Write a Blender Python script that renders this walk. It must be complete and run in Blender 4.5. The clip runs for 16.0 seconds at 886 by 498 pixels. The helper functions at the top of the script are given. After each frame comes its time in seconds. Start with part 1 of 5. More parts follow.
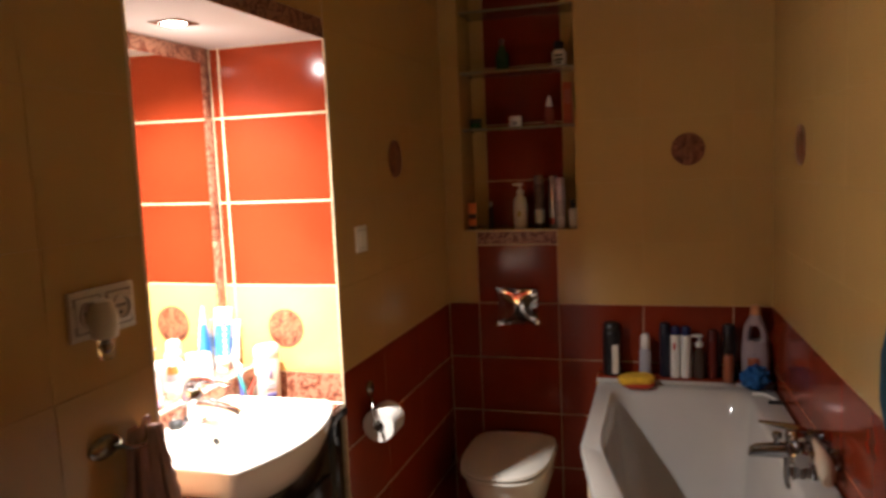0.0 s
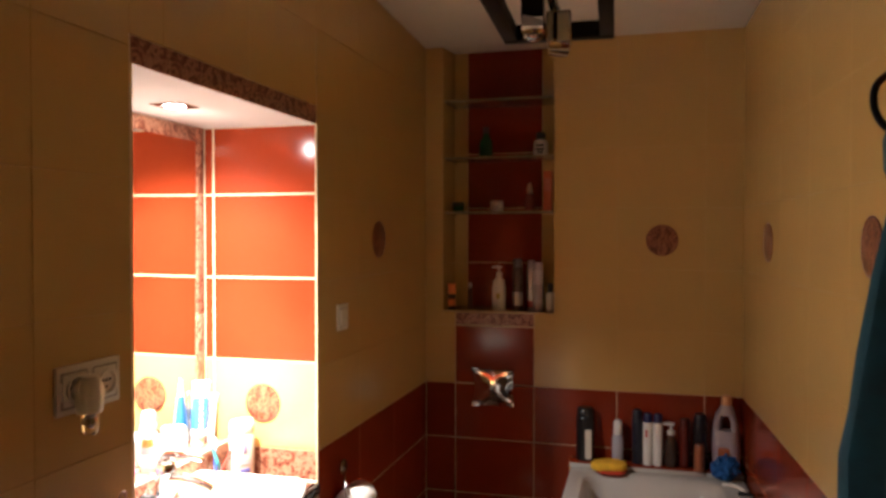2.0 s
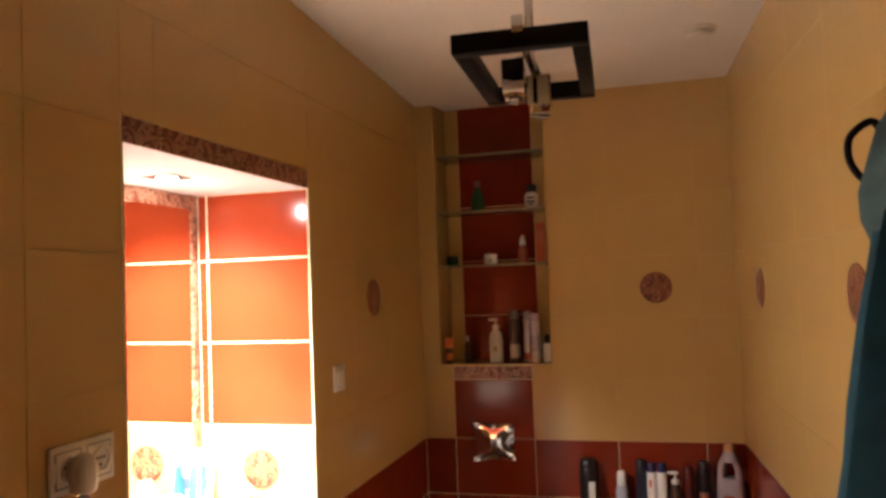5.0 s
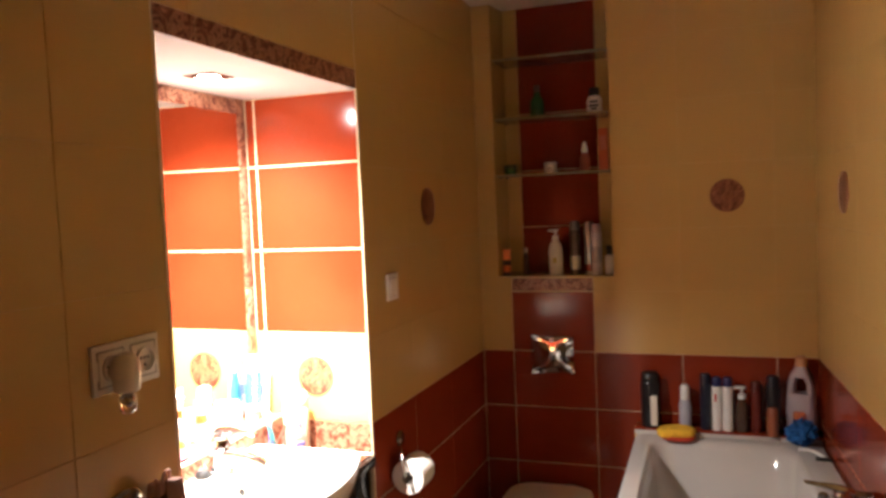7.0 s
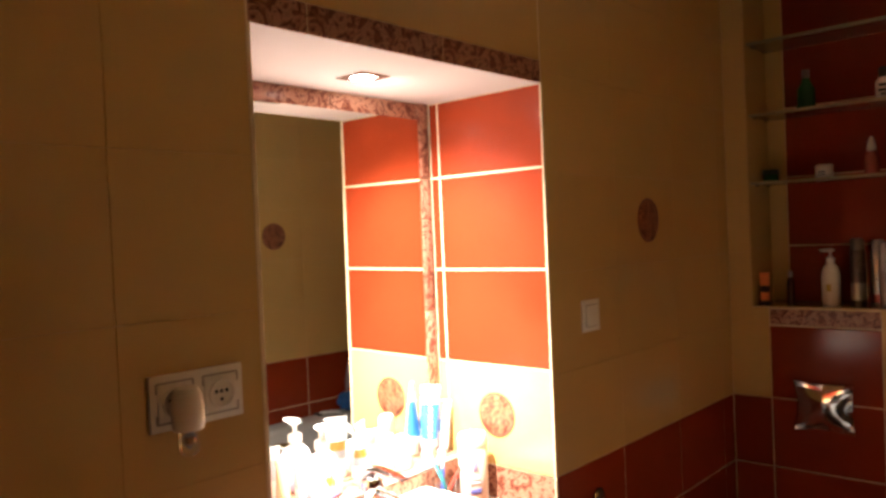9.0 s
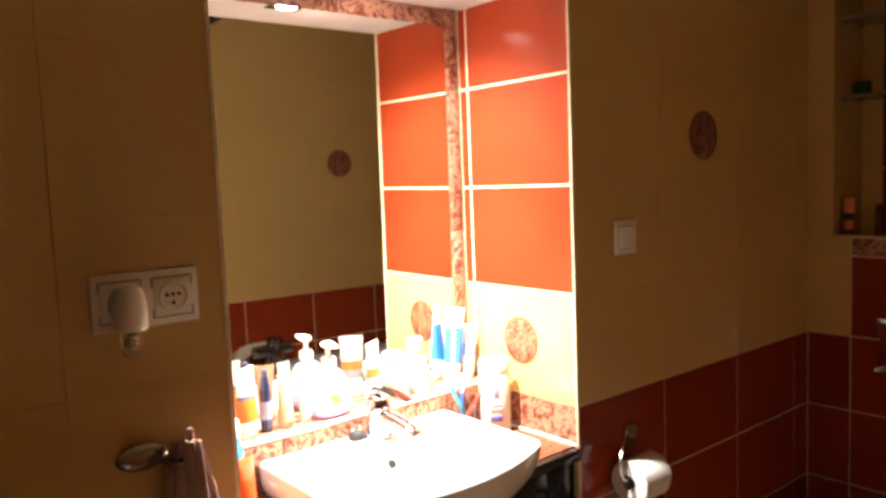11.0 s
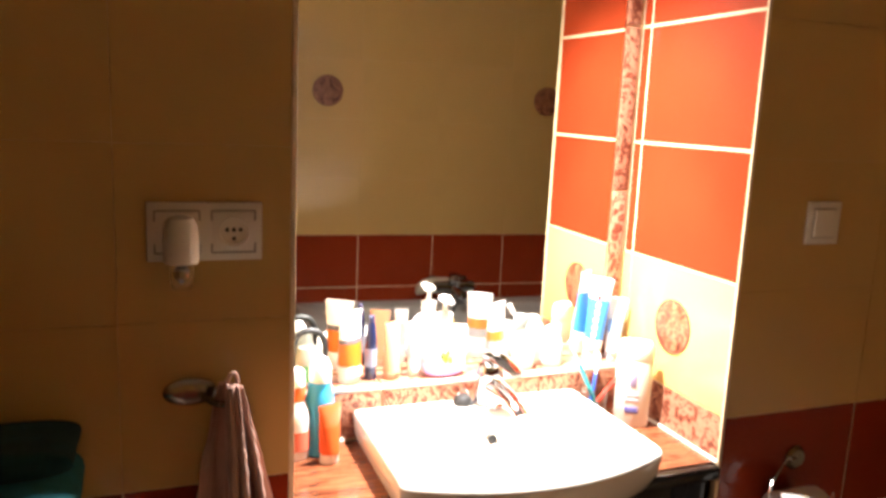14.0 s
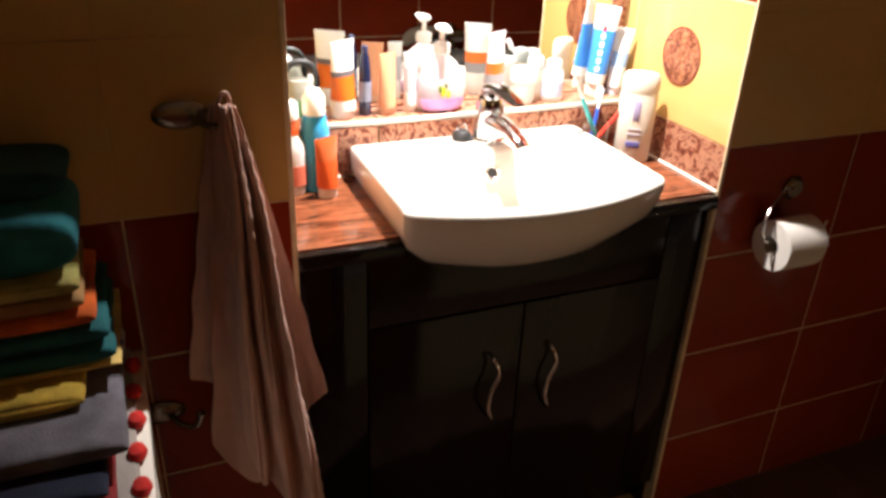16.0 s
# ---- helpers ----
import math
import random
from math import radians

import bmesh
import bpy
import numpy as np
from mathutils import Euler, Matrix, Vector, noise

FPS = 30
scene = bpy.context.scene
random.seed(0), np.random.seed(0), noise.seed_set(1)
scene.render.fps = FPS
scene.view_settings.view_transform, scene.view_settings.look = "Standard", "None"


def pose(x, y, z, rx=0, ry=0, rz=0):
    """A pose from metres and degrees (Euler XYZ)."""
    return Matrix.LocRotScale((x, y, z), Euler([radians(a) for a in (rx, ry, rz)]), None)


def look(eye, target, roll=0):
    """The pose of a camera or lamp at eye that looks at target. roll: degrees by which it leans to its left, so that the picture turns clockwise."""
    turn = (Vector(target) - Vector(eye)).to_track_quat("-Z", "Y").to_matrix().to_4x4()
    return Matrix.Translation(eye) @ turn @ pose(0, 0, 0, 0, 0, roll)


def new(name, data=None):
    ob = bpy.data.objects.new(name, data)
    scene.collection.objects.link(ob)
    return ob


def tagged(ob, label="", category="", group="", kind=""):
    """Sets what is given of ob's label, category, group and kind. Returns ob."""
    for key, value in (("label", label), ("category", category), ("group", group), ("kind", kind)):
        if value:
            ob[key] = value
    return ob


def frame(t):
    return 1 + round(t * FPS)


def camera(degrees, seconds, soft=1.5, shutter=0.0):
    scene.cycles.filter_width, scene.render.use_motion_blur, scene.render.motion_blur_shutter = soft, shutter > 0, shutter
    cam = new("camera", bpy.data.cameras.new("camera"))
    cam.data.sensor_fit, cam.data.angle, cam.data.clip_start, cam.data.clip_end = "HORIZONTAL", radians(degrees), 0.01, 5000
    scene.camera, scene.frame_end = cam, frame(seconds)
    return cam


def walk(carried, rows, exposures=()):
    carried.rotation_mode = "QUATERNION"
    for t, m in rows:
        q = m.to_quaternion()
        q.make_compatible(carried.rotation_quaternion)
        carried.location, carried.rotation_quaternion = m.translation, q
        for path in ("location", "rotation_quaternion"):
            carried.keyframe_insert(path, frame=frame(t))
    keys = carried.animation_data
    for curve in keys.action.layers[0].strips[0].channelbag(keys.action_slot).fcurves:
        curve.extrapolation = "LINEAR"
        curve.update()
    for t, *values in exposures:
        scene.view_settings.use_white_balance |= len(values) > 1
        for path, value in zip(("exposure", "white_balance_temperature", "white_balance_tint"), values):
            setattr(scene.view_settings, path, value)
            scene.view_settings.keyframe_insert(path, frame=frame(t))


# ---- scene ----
EXPOSURES = [(0.0, -1.5), (0.5, -1.4), (1.0, -1.38), (1.5, -1.3), (2.5, -1.08), (3.0, -0.85), (5.5, -0.55), (7.0, -0.68), (7.5, -0.68), (8.0, -0.88), (10.5, -1.2), (13.0, -1.25), (14.0, -1.25), (14.5, -1.12), (15.3, -1.58), (16.0, -2.25)]
cam = camera(60.3, 16.0, soft=3.1, shutter=0.5)
PATH = [
    (0, (0.985, 0.101, 1.635), (0.405, 2.002, 1.411), -2.4),
    (0.5, (0.984, 0.081, 1.634), (0.313, 1.951, 1.4), -3.3),
    (1, (0.969, 0.091, 1.638), (0.384, 1.992, 1.426), -2.2),
    (1.5, (0.985, 0.062, 1.668), (0.442, 1.984, 1.57), -0.3),
    (2, (0.997, 0.039, 1.673), (0.471, 1.968, 1.636), 0.0),
    (2.5, (0.982, 0.031, 1.678), (0.485, 1.968, 1.677), -0.1),
    (3, (0.995, 0.03, 1.694), (0.517, 1.971, 1.737), -0.5),
    (3.2, (1.008, 0.02, 1.702), (0.538, 1.963, 1.773), -0.7),
    (5.3, (1.029, 0.026, 1.705), (0.498, 1.952, 1.794), -2.4),
    (5.5, (1.035, 0.025, 1.702), (0.497, 1.95, 1.778), -2.6),
    (6, (1.039, 0.048, 1.704), (0.464, 1.963, 1.697), -2.6),
    (6.5, (1.024, 0.055, 1.671), (0.394, 1.952, 1.613), -2.6),
    (7, (1.012, 0.132, 1.657), (0.329, 2.009, 1.543), -2.4),
    (7.5, (1.04, 0.296, 1.622), (0.087, 2.052, 1.524), -2.5),
    (8, (1.07, 0.452, 1.627), (-0.187, 2.004, 1.514), -2.7),
    (8.2, (1.045, 0.478, 1.642), (-0.22, 2.024, 1.554), -2.4),
    (10.3, (1.235, 0.76, 1.608), (-0.24, 2.11, 1.58), -2.4),
    (10.5, (1.23, 0.781, 1.598), (-0.247, 2.128, 1.538), -2.1),
    (11, (1.197, 0.828, 1.563), (-0.343, 2.091, 1.381), -2.3),
    (11.5, (1.15, 0.892, 1.564), (-0.419, 2.116, 1.369), -0.5),
    (12, (1.122, 1.0, 1.578), (-0.553, 2.084, 1.44), -0.3),
    (12.5, (1.129, 1.104, 1.586), (-0.661, 1.968, 1.361), 2.0),
    (13, (1.145, 1.139, 1.593), (-0.694, 1.868, 1.299), 3.1),
    (13.5, (1.158, 1.146, 1.586), (-0.697, 1.832, 1.286), 2.6),
    (14, (1.159, 1.14, 1.581), (-0.679, 1.848, 1.235), 2.5),
    (14.5, (1.154, 1.149, 1.552), (-0.628, 1.894, 1.031), 1.8),
    (15, (1.14, 1.144, 1.52), (-0.577, 1.892, 0.817), 1.1),
    (15.5, (1.146, 1.146, 1.504), (-0.543, 1.826, 0.679), 1.0),
    (16, (1.117, 1.126, 1.49), (-0.521, 1.827, 0.582), 2.4),
]
walk(cam, [(t, look(eye, target, roll)) for t, eye, target, roll in PATH], EXPOSURES)

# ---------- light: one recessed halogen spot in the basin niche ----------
world = bpy.data.worlds.new("world")
scene.world = world
world.use_nodes = True
world.node_tree.nodes["Background"].inputs[0].default_value = (1.0, 0.7, 0.45, 1)
world.node_tree.nodes["Background"].inputs[1].default_value = 0.0
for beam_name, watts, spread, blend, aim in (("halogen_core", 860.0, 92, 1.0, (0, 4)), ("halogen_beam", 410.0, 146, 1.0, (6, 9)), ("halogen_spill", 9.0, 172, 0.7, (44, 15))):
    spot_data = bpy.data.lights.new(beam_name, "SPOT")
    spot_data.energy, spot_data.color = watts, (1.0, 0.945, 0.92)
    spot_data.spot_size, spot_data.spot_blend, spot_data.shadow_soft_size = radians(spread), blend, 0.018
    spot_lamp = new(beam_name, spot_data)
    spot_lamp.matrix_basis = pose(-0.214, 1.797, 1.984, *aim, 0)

# ---------- materials ----------
def node_mat(name):
    m = bpy.data.materials.new(name)
    m.use_nodes = True
    nt = m.node_tree
    return m, nt, nt.nodes["Principled BSDF"]


def coords(nt, scale=(1, 1, 1)):
    tc = nt.nodes.new("ShaderNodeTexCoord")
    mp = nt.nodes.new("ShaderNodeMapping")
    mp.inputs["Scale"].default_value = scale
    nt.links.new(tc.outputs["Object"], mp.inputs["Vector"])
    return mp.outputs["Vector"]


def noise_node(nt, vec, scale, detail=4, rough=0.55, distort=0.0):
    n = nt.nodes.new("ShaderNodeTexNoise")
    n.inputs["Scale"].default_value, n.inputs["Detail"].default_value = scale, detail
    n.inputs["Roughness"].default_value, n.inputs["Distortion"].default_value = rough, distort
    nt.links.new(vec, n.inputs["Vector"])
    return n.outputs["Fac"]


def ramp(nt, fac, stops):
    r = nt.nodes.new("ShaderNodeValToRGB")
    el = r.color_ramp.elements
    while len(el) < len(stops):
        el.new(0.5)
    for e, (p, c) in zip(el, stops):
        e.position, e.color = p, (*c, 1)
    nt.links.new(fac, r.inputs["Fac"])
    return r.outputs["Color"]


def bump(nt, bsdf, fac, strength, dist=0.002):
    b = nt.nodes.new("ShaderNodeBump")
    b.inputs["Strength"].default_value, b.inputs["Distance"].default_value = strength, dist
    nt.links.new(fac, b.inputs["Height"])
    nt.links.new(b.outputs["Normal"], bsdf.inputs["Normal"])


def shade(c, k):
    return tuple(max(0.0, min(1.0, v * k)) for v in c)


def varied(name, color, rough=0.5, spread=0.15, scale=9.0, fine=120.0, relief=0.1, metal=0.0, stretch=(1, 1, 1), coat=0.0, random_tone=0.0, spec=0.5, gloss_var=0.06):
    """Base colour with broad mottling, fine grain in the relief and uneven gloss."""
    m, nt, b = node_mat(name)
    v = coords(nt, stretch)
    broad = noise_node(nt, v, scale)
    col = ramp(nt, broad, [(0.3, shade(color, 1 - spread)), (0.7, shade(color, 1 + spread))])
    if random_tone:
        info = nt.nodes.new("ShaderNodeObjectInfo")
        hsv = nt.nodes.new("ShaderNodeHueSaturation")
        rng = nt.nodes.new("ShaderNodeMapRange")
        rng.inputs["To Min"].default_value, rng.inputs["To Max"].default_value = 1 - random_tone, 1 + random_tone
        nt.links.new(info.outputs["Random"], rng.inputs["Value"])
        nt.links.new(rng.outputs["Result"], hsv.inputs["Value"])
        nt.links.new(col, hsv.inputs["Color"])
        col = hsv.outputs["Color"]
    nt.links.new(col, b.inputs["Base Color"])
    grain = noise_node(nt, v, fine, 3)
    rr = nt.nodes.new("ShaderNodeMapRange")
    rr.inputs["To Min"].default_value, rr.inputs["To Max"].default_value = max(0.02, rough - gloss_var), min(1, rough + gloss_var)
    nt.links.new(broad, rr.inputs["Value"])
    nt.links.new(rr.outputs["Result"], b.inputs["Roughness"])
    b.inputs["Metallic"].default_value = metal
    b.inputs["Specular IOR Level"].default_value = spec
    b.inputs["Coat Weight"].default_value = coat
    b.inputs["Coat Roughness"].default_value = 0.06
    if relief:
        bump(nt, b, grain, relief)
    return m


RED_TILE = varied("red_glazed_tile", (0.215, 0.0268, 0.0085), 0.14, 0.07, 5, 14, 0.012, random_tone=0.05, gloss_var=0.012, spec=0.22)
CREAM_TILE = varied("cream_glazed_tile", (0.54, 0.340, 0.118), 0.15, 0.03, 4, 14, 0.012, random_tone=0.012, gloss_var=0.012)
GROUT = varied("light_grout", (0.70, 0.55, 0.34), 0.9, 0.15, 30, 300, 0.3)
GROUT_RED = varied("tan_grout", (0.56, 0.33, 0.12), 0.9, 0.2, 30, 300, 0.3)
# pale pinkish soffit paint, darkened to stand in for weaker bounce light
SOFFIT = varied("dimmed_pinkish_paint", (0.40, 0.33, 0.295), 0.85, 0.04, 3, 220, 0.12)
PLASTER = varied("white_ceiling_paint", (0.70, 0.615, 0.51), 0.85, 0.04, 3, 220, 0.12)
PLAIN_WALL = varied("cream_wall_paint", (0.55, 0.36, 0.15), 0.85, 0.05, 3, 150, 0.1)
FLOOR_TILE = varied("brown_floor_tile", (0.10, 0.05, 0.032), 0.35, 0.2, 8, 90, 0.1, random_tone=0.1)
CERAMIC = varied("white_glazed_ceramic", (0.80, 0.745, 0.66), 0.09, 0.02, 3, 20, 0.0, coat=0.4)
ACRYLIC = varied("white_bath_acrylic", (0.50, 0.475, 0.44), 0.09, 0.03, 4, 30, 0.01)
CHROME = varied("chrome", (0.60, 0.60, 0.61), 0.09, 0.05, 8, 60, 0.0, metal=1.0)
BRUSHED = varied("brushed_nickel", (0.78, 0.76, 0.72), 0.26, 0.08, 12, 200, 0.05, metal=1.0)
NICKEL = varied("aged_dark_nickel", (0.30, 0.27, 0.23), 0.22, 0.1, 10, 120, 0.02, metal=1.0)
BLACK_METAL = varied("black_brown_lacquer", (0.006, 0.0042, 0.0035), 0.5, 0.3, 15, 200, 0.06, spec=0.08)
WHITE_PLASTIC = varied("white_plastic", (0.76, 0.71, 0.62), 0.35, 0.03, 10, 150, 0.02)
PINK_TOWEL = varied("dusty_pink_terry", (0.55, 0.33, 0.26), 0.95, 0.12, 14, 420, 0.9)
ROBE_TEAL = varied("teal_terry", (0.002, 0.040, 0.060), 0.95, 0.3, 12, 380, 0.9)
WENGE = varied("dark_wenge_veneer", (0.010, 0.006, 0.0045), 0.12, 0.5, 6, 140, 0.05, stretch=(1, 1, 0.08), spec=0.22)
BATH_PANEL = varied("beige_bath_panel", (0.55, 0.42, 0.24), 0.5, 0.08, 8, 100, 0.05)
PAPER = varied("white_tissue_paper", (0.62, 0.57, 0.51), 0.95, 0.03, 40, 300, 0.4)
RUBBER = varied("black_rubber", (0.012, 0.012, 0.012), 0.55, 0.2, 20, 200, 0.1)
GREY_CARD = varied("grey_card_core", (0.30, 0.25, 0.20), 0.9, 0.1, 30, 200, 0.2)


def marbled(name, dark, mid, light, scale):
    """Veined decor glaze: warped noise in three tones."""
    m, nt, b = node_mat(name)
    v = coords(nt)
    f = noise_node(nt, v, scale, 5, 0.62, 2.4)
    nt.links.new(ramp(nt, f, [(0.36, mid), (0.41, dark), (0.45, mid), (0.50, light), (0.58, light), (0.63, dark), (0.70, mid)]), b.inputs["Base Color"])
    b.inputs["Roughness"].default_value = 0.3
    b.inputs["Specular IOR Level"].default_value = 0.3
    bump(nt, b, f, 0.25)
    return m


DECOR = marbled("marbled_decor_tile", (0.07, 0.011, 0.005), (0.18, 0.050, 0.026), (0.37, 0.175, 0.105), 24)
MEDALLION = marbled("swirled_medallion_glaze", (0.055, 0.010, 0.004), (0.13, 0.033, 0.014), (0.33, 0.135, 0.068), 38)


def zebrano():
    m, nt, b = node_mat("zebrano_laminate")
    v = coords(nt, (1.0, 0.07, 1.0))
    f = noise_node(nt, v, 85, 6, 0.7, 1.2)
    nt.links.new(ramp(nt, f, [(0.32, (0.03, 0.010, 0.005)), (0.46, (0.10, 0.030, 0.013)), (0.55, (0.22, 0.070, 0.030)), (0.68, (0.07, 0.021, 0.010))]), b.inputs["Base Color"])
    b.inputs["Roughness"].default_value = 0.11
    bump(nt, b, f, 0.03)
    return m


ZEBRANO = zebrano()


def mirror_mat():
    m, nt, b = node_mat("silvered_mirror")
    b.inputs["Base Color"].default_value = (0.86, 0.88, 0.84, 1)
    b.inputs["Metallic"].default_value, b.inputs["Roughness"].default_value = 1.0, 0.015
    return m


def glass_mat(name, color, rough=0.03, ior=1.45):
    m, nt, b = node_mat(name)
    b.inputs["Base Color"].default_value = (*color, 1)
    b.inputs["Transmission Weight"].default_value, b.inputs["Roughness"].default_value = 1.0, rough
    b.inputs["IOR"].default_value = ior
    return m


MIRROR = mirror_mat()
SHELF_GLASS = glass_mat("green_edged_shelf_glass", (0.86, 0.90, 0.80), 0.22)
CLEAR = glass_mat("clear_glass", (0.95, 0.95, 0.93))
GLOW, _nt, _b = node_mat("lit_halogen_lens")
_b.inputs["Emission Color"].default_value, _b.inputs["Emission Strength"].default_value = (1.0, 0.95, 0.90, 1), 220.0

PLASTICS = {}


def plastic(color, rough=0.3, label="plastic"):
    key = (color, rough)
    if key not in PLASTICS:
        PLASTICS[key] = varied(label, color, rough, 0.05, 14, 160, 0.02)
    return PLASTICS[key]


# ---------- mesh helpers ----------
def box(bm, x0, x1, y0, y1, z0, z1, bevel=0.0, seg=2):
    made = bmesh.ops.create_cube(bm, size=1.0, matrix=Matrix.Translation(((x0 + x1) / 2, (y0 + y1) / 2, (z0 + z1) / 2)) @ Matrix.Diagonal((x1 - x0, y1 - y0, z1 - z0, 1)))
    if bevel:
        edges = list({e for v in made["verts"] for e in v.link_edges})
        bmesh.ops.bevel(bm, geom=edges, offset=bevel, segments=seg, affect="EDGES", profile=0.5)
    return bm


def boxes(*rows, bevel=0.0):
    bm = bmesh.new()
    for r in rows:
        box(bm, *r, bevel=bevel)
    return bm


def cyl(bm, a, b, r0, r1=None, seg=20, caps=True):
    """A tapered rod from a to b."""
    a, b = Vector(a), Vector(b)
    d = b - a
    m = Matrix.Translation((a + b) / 2) @ d.to_track_quat("Z", "Y").to_matrix().to_4x4()
    bmesh.ops.create_cone(bm, cap_ends=caps, segments=seg, radius1=r0, radius2=r0 if r1 is None else r1, depth=d.length, matrix=m)
    return bm


def lathe(profile, seg=28, sx=1.0, sy=1.0, at=(0, 0, 0), bm=None):
    """Turns (radius, height) pairs about the upright axis; sx and sy flatten it."""
    bm = bm or bmesh.new()
    rings = []
    for r, z in profile:
        rings.append([bm.verts.new((at[0] + r * sx * math.cos(2 * math.pi * i / seg), at[1] + r * sy * math.sin(2 * math.pi * i / seg), at[2] + z)) for i in range(seg)])
    for a, b in zip(rings, rings[1:]):
        for i in range(seg):
            bm.faces.new((a[i], a[(i + 1) % seg], b[(i + 1) % seg], b[i]))
    bm.faces.new(list(reversed(rings[0])))
    bm.faces.new(rings[-1])
    return bm


def loft(bm, rings, cap0=True, cap1=True):
    made = [[bm.verts.new(p) for p in ring] for ring in rings]
    n = len(made[0])
    for a, b in zip(made, made[1:]):
        for i in range(n):
            bm.faces.new((a[i], a[(i + 1) % n], b[(i + 1) % n], b[i]))
    if cap0:
        bm.faces.new(list(reversed(made[0])))
    if cap1:
        bm.faces.new(made[-1])
    bmesh.ops.recalc_face_normals(bm, faces=bm.faces)
    return bm


def pipe(bm, pts, r, seg=12, steps=8):
    """A round rod along a smooth line through pts."""
    P = [Vector(p) for p in pts]
    line = []
    for i in range(len(P) - 1):
        p0, p1, p2, p3 = P[max(i - 1, 0)], P[i], P[i + 1], P[min(i + 2, len(P) - 1)]
        for s in range(steps):
            u = s / steps
            line.append(0.5 * ((2 * p1) + (p2 - p0) * u + (2 * p0 - 5 * p1 + 4 * p2 - p3) * u * u + (3 * p1 - p0 - 3 * p2 + p3) * u ** 3))
    line.append(P[-1])
    rings, side = [], None
    for i, p in enumerate(line):
        d = (line[min(i + 1, len(line) - 1)] - line[max(i - 1, 0)]).normalized()
        side = (side - d * side.dot(d)).normalized() if side else d.orthogonal().normalized()
        up = d.cross(side)
        rings.append([p + r * (side * math.cos(2 * math.pi * k / seg) + up * math.sin(2 * math.pi * k / seg)) for k in range(seg)])
    return loft(bm, rings)


def mesh_of(name, bm, material, smooth=35):
    me = bpy.data.meshes.new(name)
    bmesh.ops.recalc_face_normals(bm, faces=bm.faces)
    bm.to_mesh(me)
    bm.free()
    me.materials.append(material)
    if smooth:
        me.shade_smooth()
        me.set_sharp_from_angle(angle=radians(smooth))
    return me


def part(name, bm, material, parent=None, label="", smooth=35):
    ob = new(name, mesh_of(name, bm, material, smooth))
    if parent:
        ob.parent = parent
    if label:
        ob["label"] = label
    return ob


def thing(name, label, category, at=(0, 0, 0), turn=0.0, group=""):
    ob = new(name)
    ob.matrix_basis = pose(*at, 0, 0, turn)
    ob.empty_display_size = 0.05
    return tagged(ob, label, category, group)


def structure(name, bm, material, label, smooth=0):
    return tagged(part(name, bm, material, None, "", smooth), label, "", "", "structure")


# ---------- the shell ----------
FAR, NY0, NY1, NTOP = 3.4, 1.341, 2.211, 2.016
MIRROR_X, FLOOR = -0.393, 0.03
SLANT = 0.0585
BACK = -0.85


def ceil_z(y):
    return 2.525 + 0.045 * (FAR - y)


def right_x(y):
    return 1.365 + SLANT * (FAR - y)


T = 0.0016  # tile thickness over the grout
wall_left = structure("wall_west", boxes((-0.55, -T, BACK, NY0 - T, 0, 2.9), (-0.55, -T, NY1 + T, FAR + 0.4, 0, 2.9), (-0.55, -T, NY0 - T, NY1 + T, NTOP, 2.9), (-0.55, MIRROR_X - 0.012, NY0 - T, NY1 + T, 0, NTOP)), GROUT, "tiled wall with cream tiles over a dark red dado and a lit niche")
SX0, SX1, SZ0, SY = 0.08, 0.587, 1.327, 3.62
wall_far = structure("wall_north", boxes((-T, SX0, FAR + T, FAR + 0.4, 0, 2.9), (SX1, 1.6, FAR + T, FAR + 0.4, 0, 2.9), (SX0, SX1, FAR + T, FAR + 0.4, 0, SZ0), (SX0, SX1, SY, FAR + 0.4, SZ0, 2.9)), GROUT, "tiled end wall with a recessed shelf niche and red centre column")
bm = bmesh.new()
vs = []
for x0, x1 in ((T, 0.15),):
    for z in (0, 2.9):
        for y, off in ((BACK, x0), (FAR + 0.4, x0), (FAR + 0.4, x1), (BACK, x1)):
            vs.append(bm.verts.new((right_x(y) + off, y, z)))
for f in ((0, 1, 2, 3), (7, 6, 5, 4), (0, 4, 5, 1), (1, 5, 6, 2), (2, 6, 7, 3), (3, 7, 4, 0)):
    bm.faces.new([vs[i] for i in f])
wall_right = structure("wall_east", bm, GROUT, "tiled wall beside the bath, cream over a dark red dado")
structure("wall_south", boxes((-0.55, 1.8, BACK - 0.12, BACK, 0, 3.0)), PLAIN_WALL, "plain cream painted wall")
floor = structure("floor", boxes((-0.55, 1.8, BACK - 0.12, FAR + 0.4, -0.1, FLOOR - 0.006)), GROUT_RED, "brown tiled bathroom floor")
bm = bmesh.new()
for y0, y1, z0, z1 in ((BACK - 0.1, FAR - 0.002, ceil_z(BACK - 0.1), ceil_z(FAR)), (FAR - 0.002, FAR + 0.4, ceil_z(FAR), ceil_z(FAR) + 0.034)):
    vs = [bm.verts.new((x, y, z + dz)) for dz in (0, 0.1) for x, y, z in ((-0.55, y0, z0), (1.8, y0, z0), (1.8, y1, z1), (-0.55, y1, z1))]
    for f in ((3, 2, 1, 0), (4, 5, 6, 7), (0, 1, 5, 4), (1, 2, 6, 5), (2, 3, 7, 6), (3, 0, 4, 7)):
        bm.faces.new([vs[i] for i in f])
structure("ceiling", bm, PLASTER, "matt white painted ceiling")
# the dimmer light on the soffit is put into its colour
structure("niche_ceiling", boxes((MIRROR_X - 0.01, -0.001, NY0 - T, NY1 + T, NTOP - 0.002, NTOP + 0.002)), SOFFIT, "painted soffit of the basin niche, its pale colour darkened against strong bounce light")

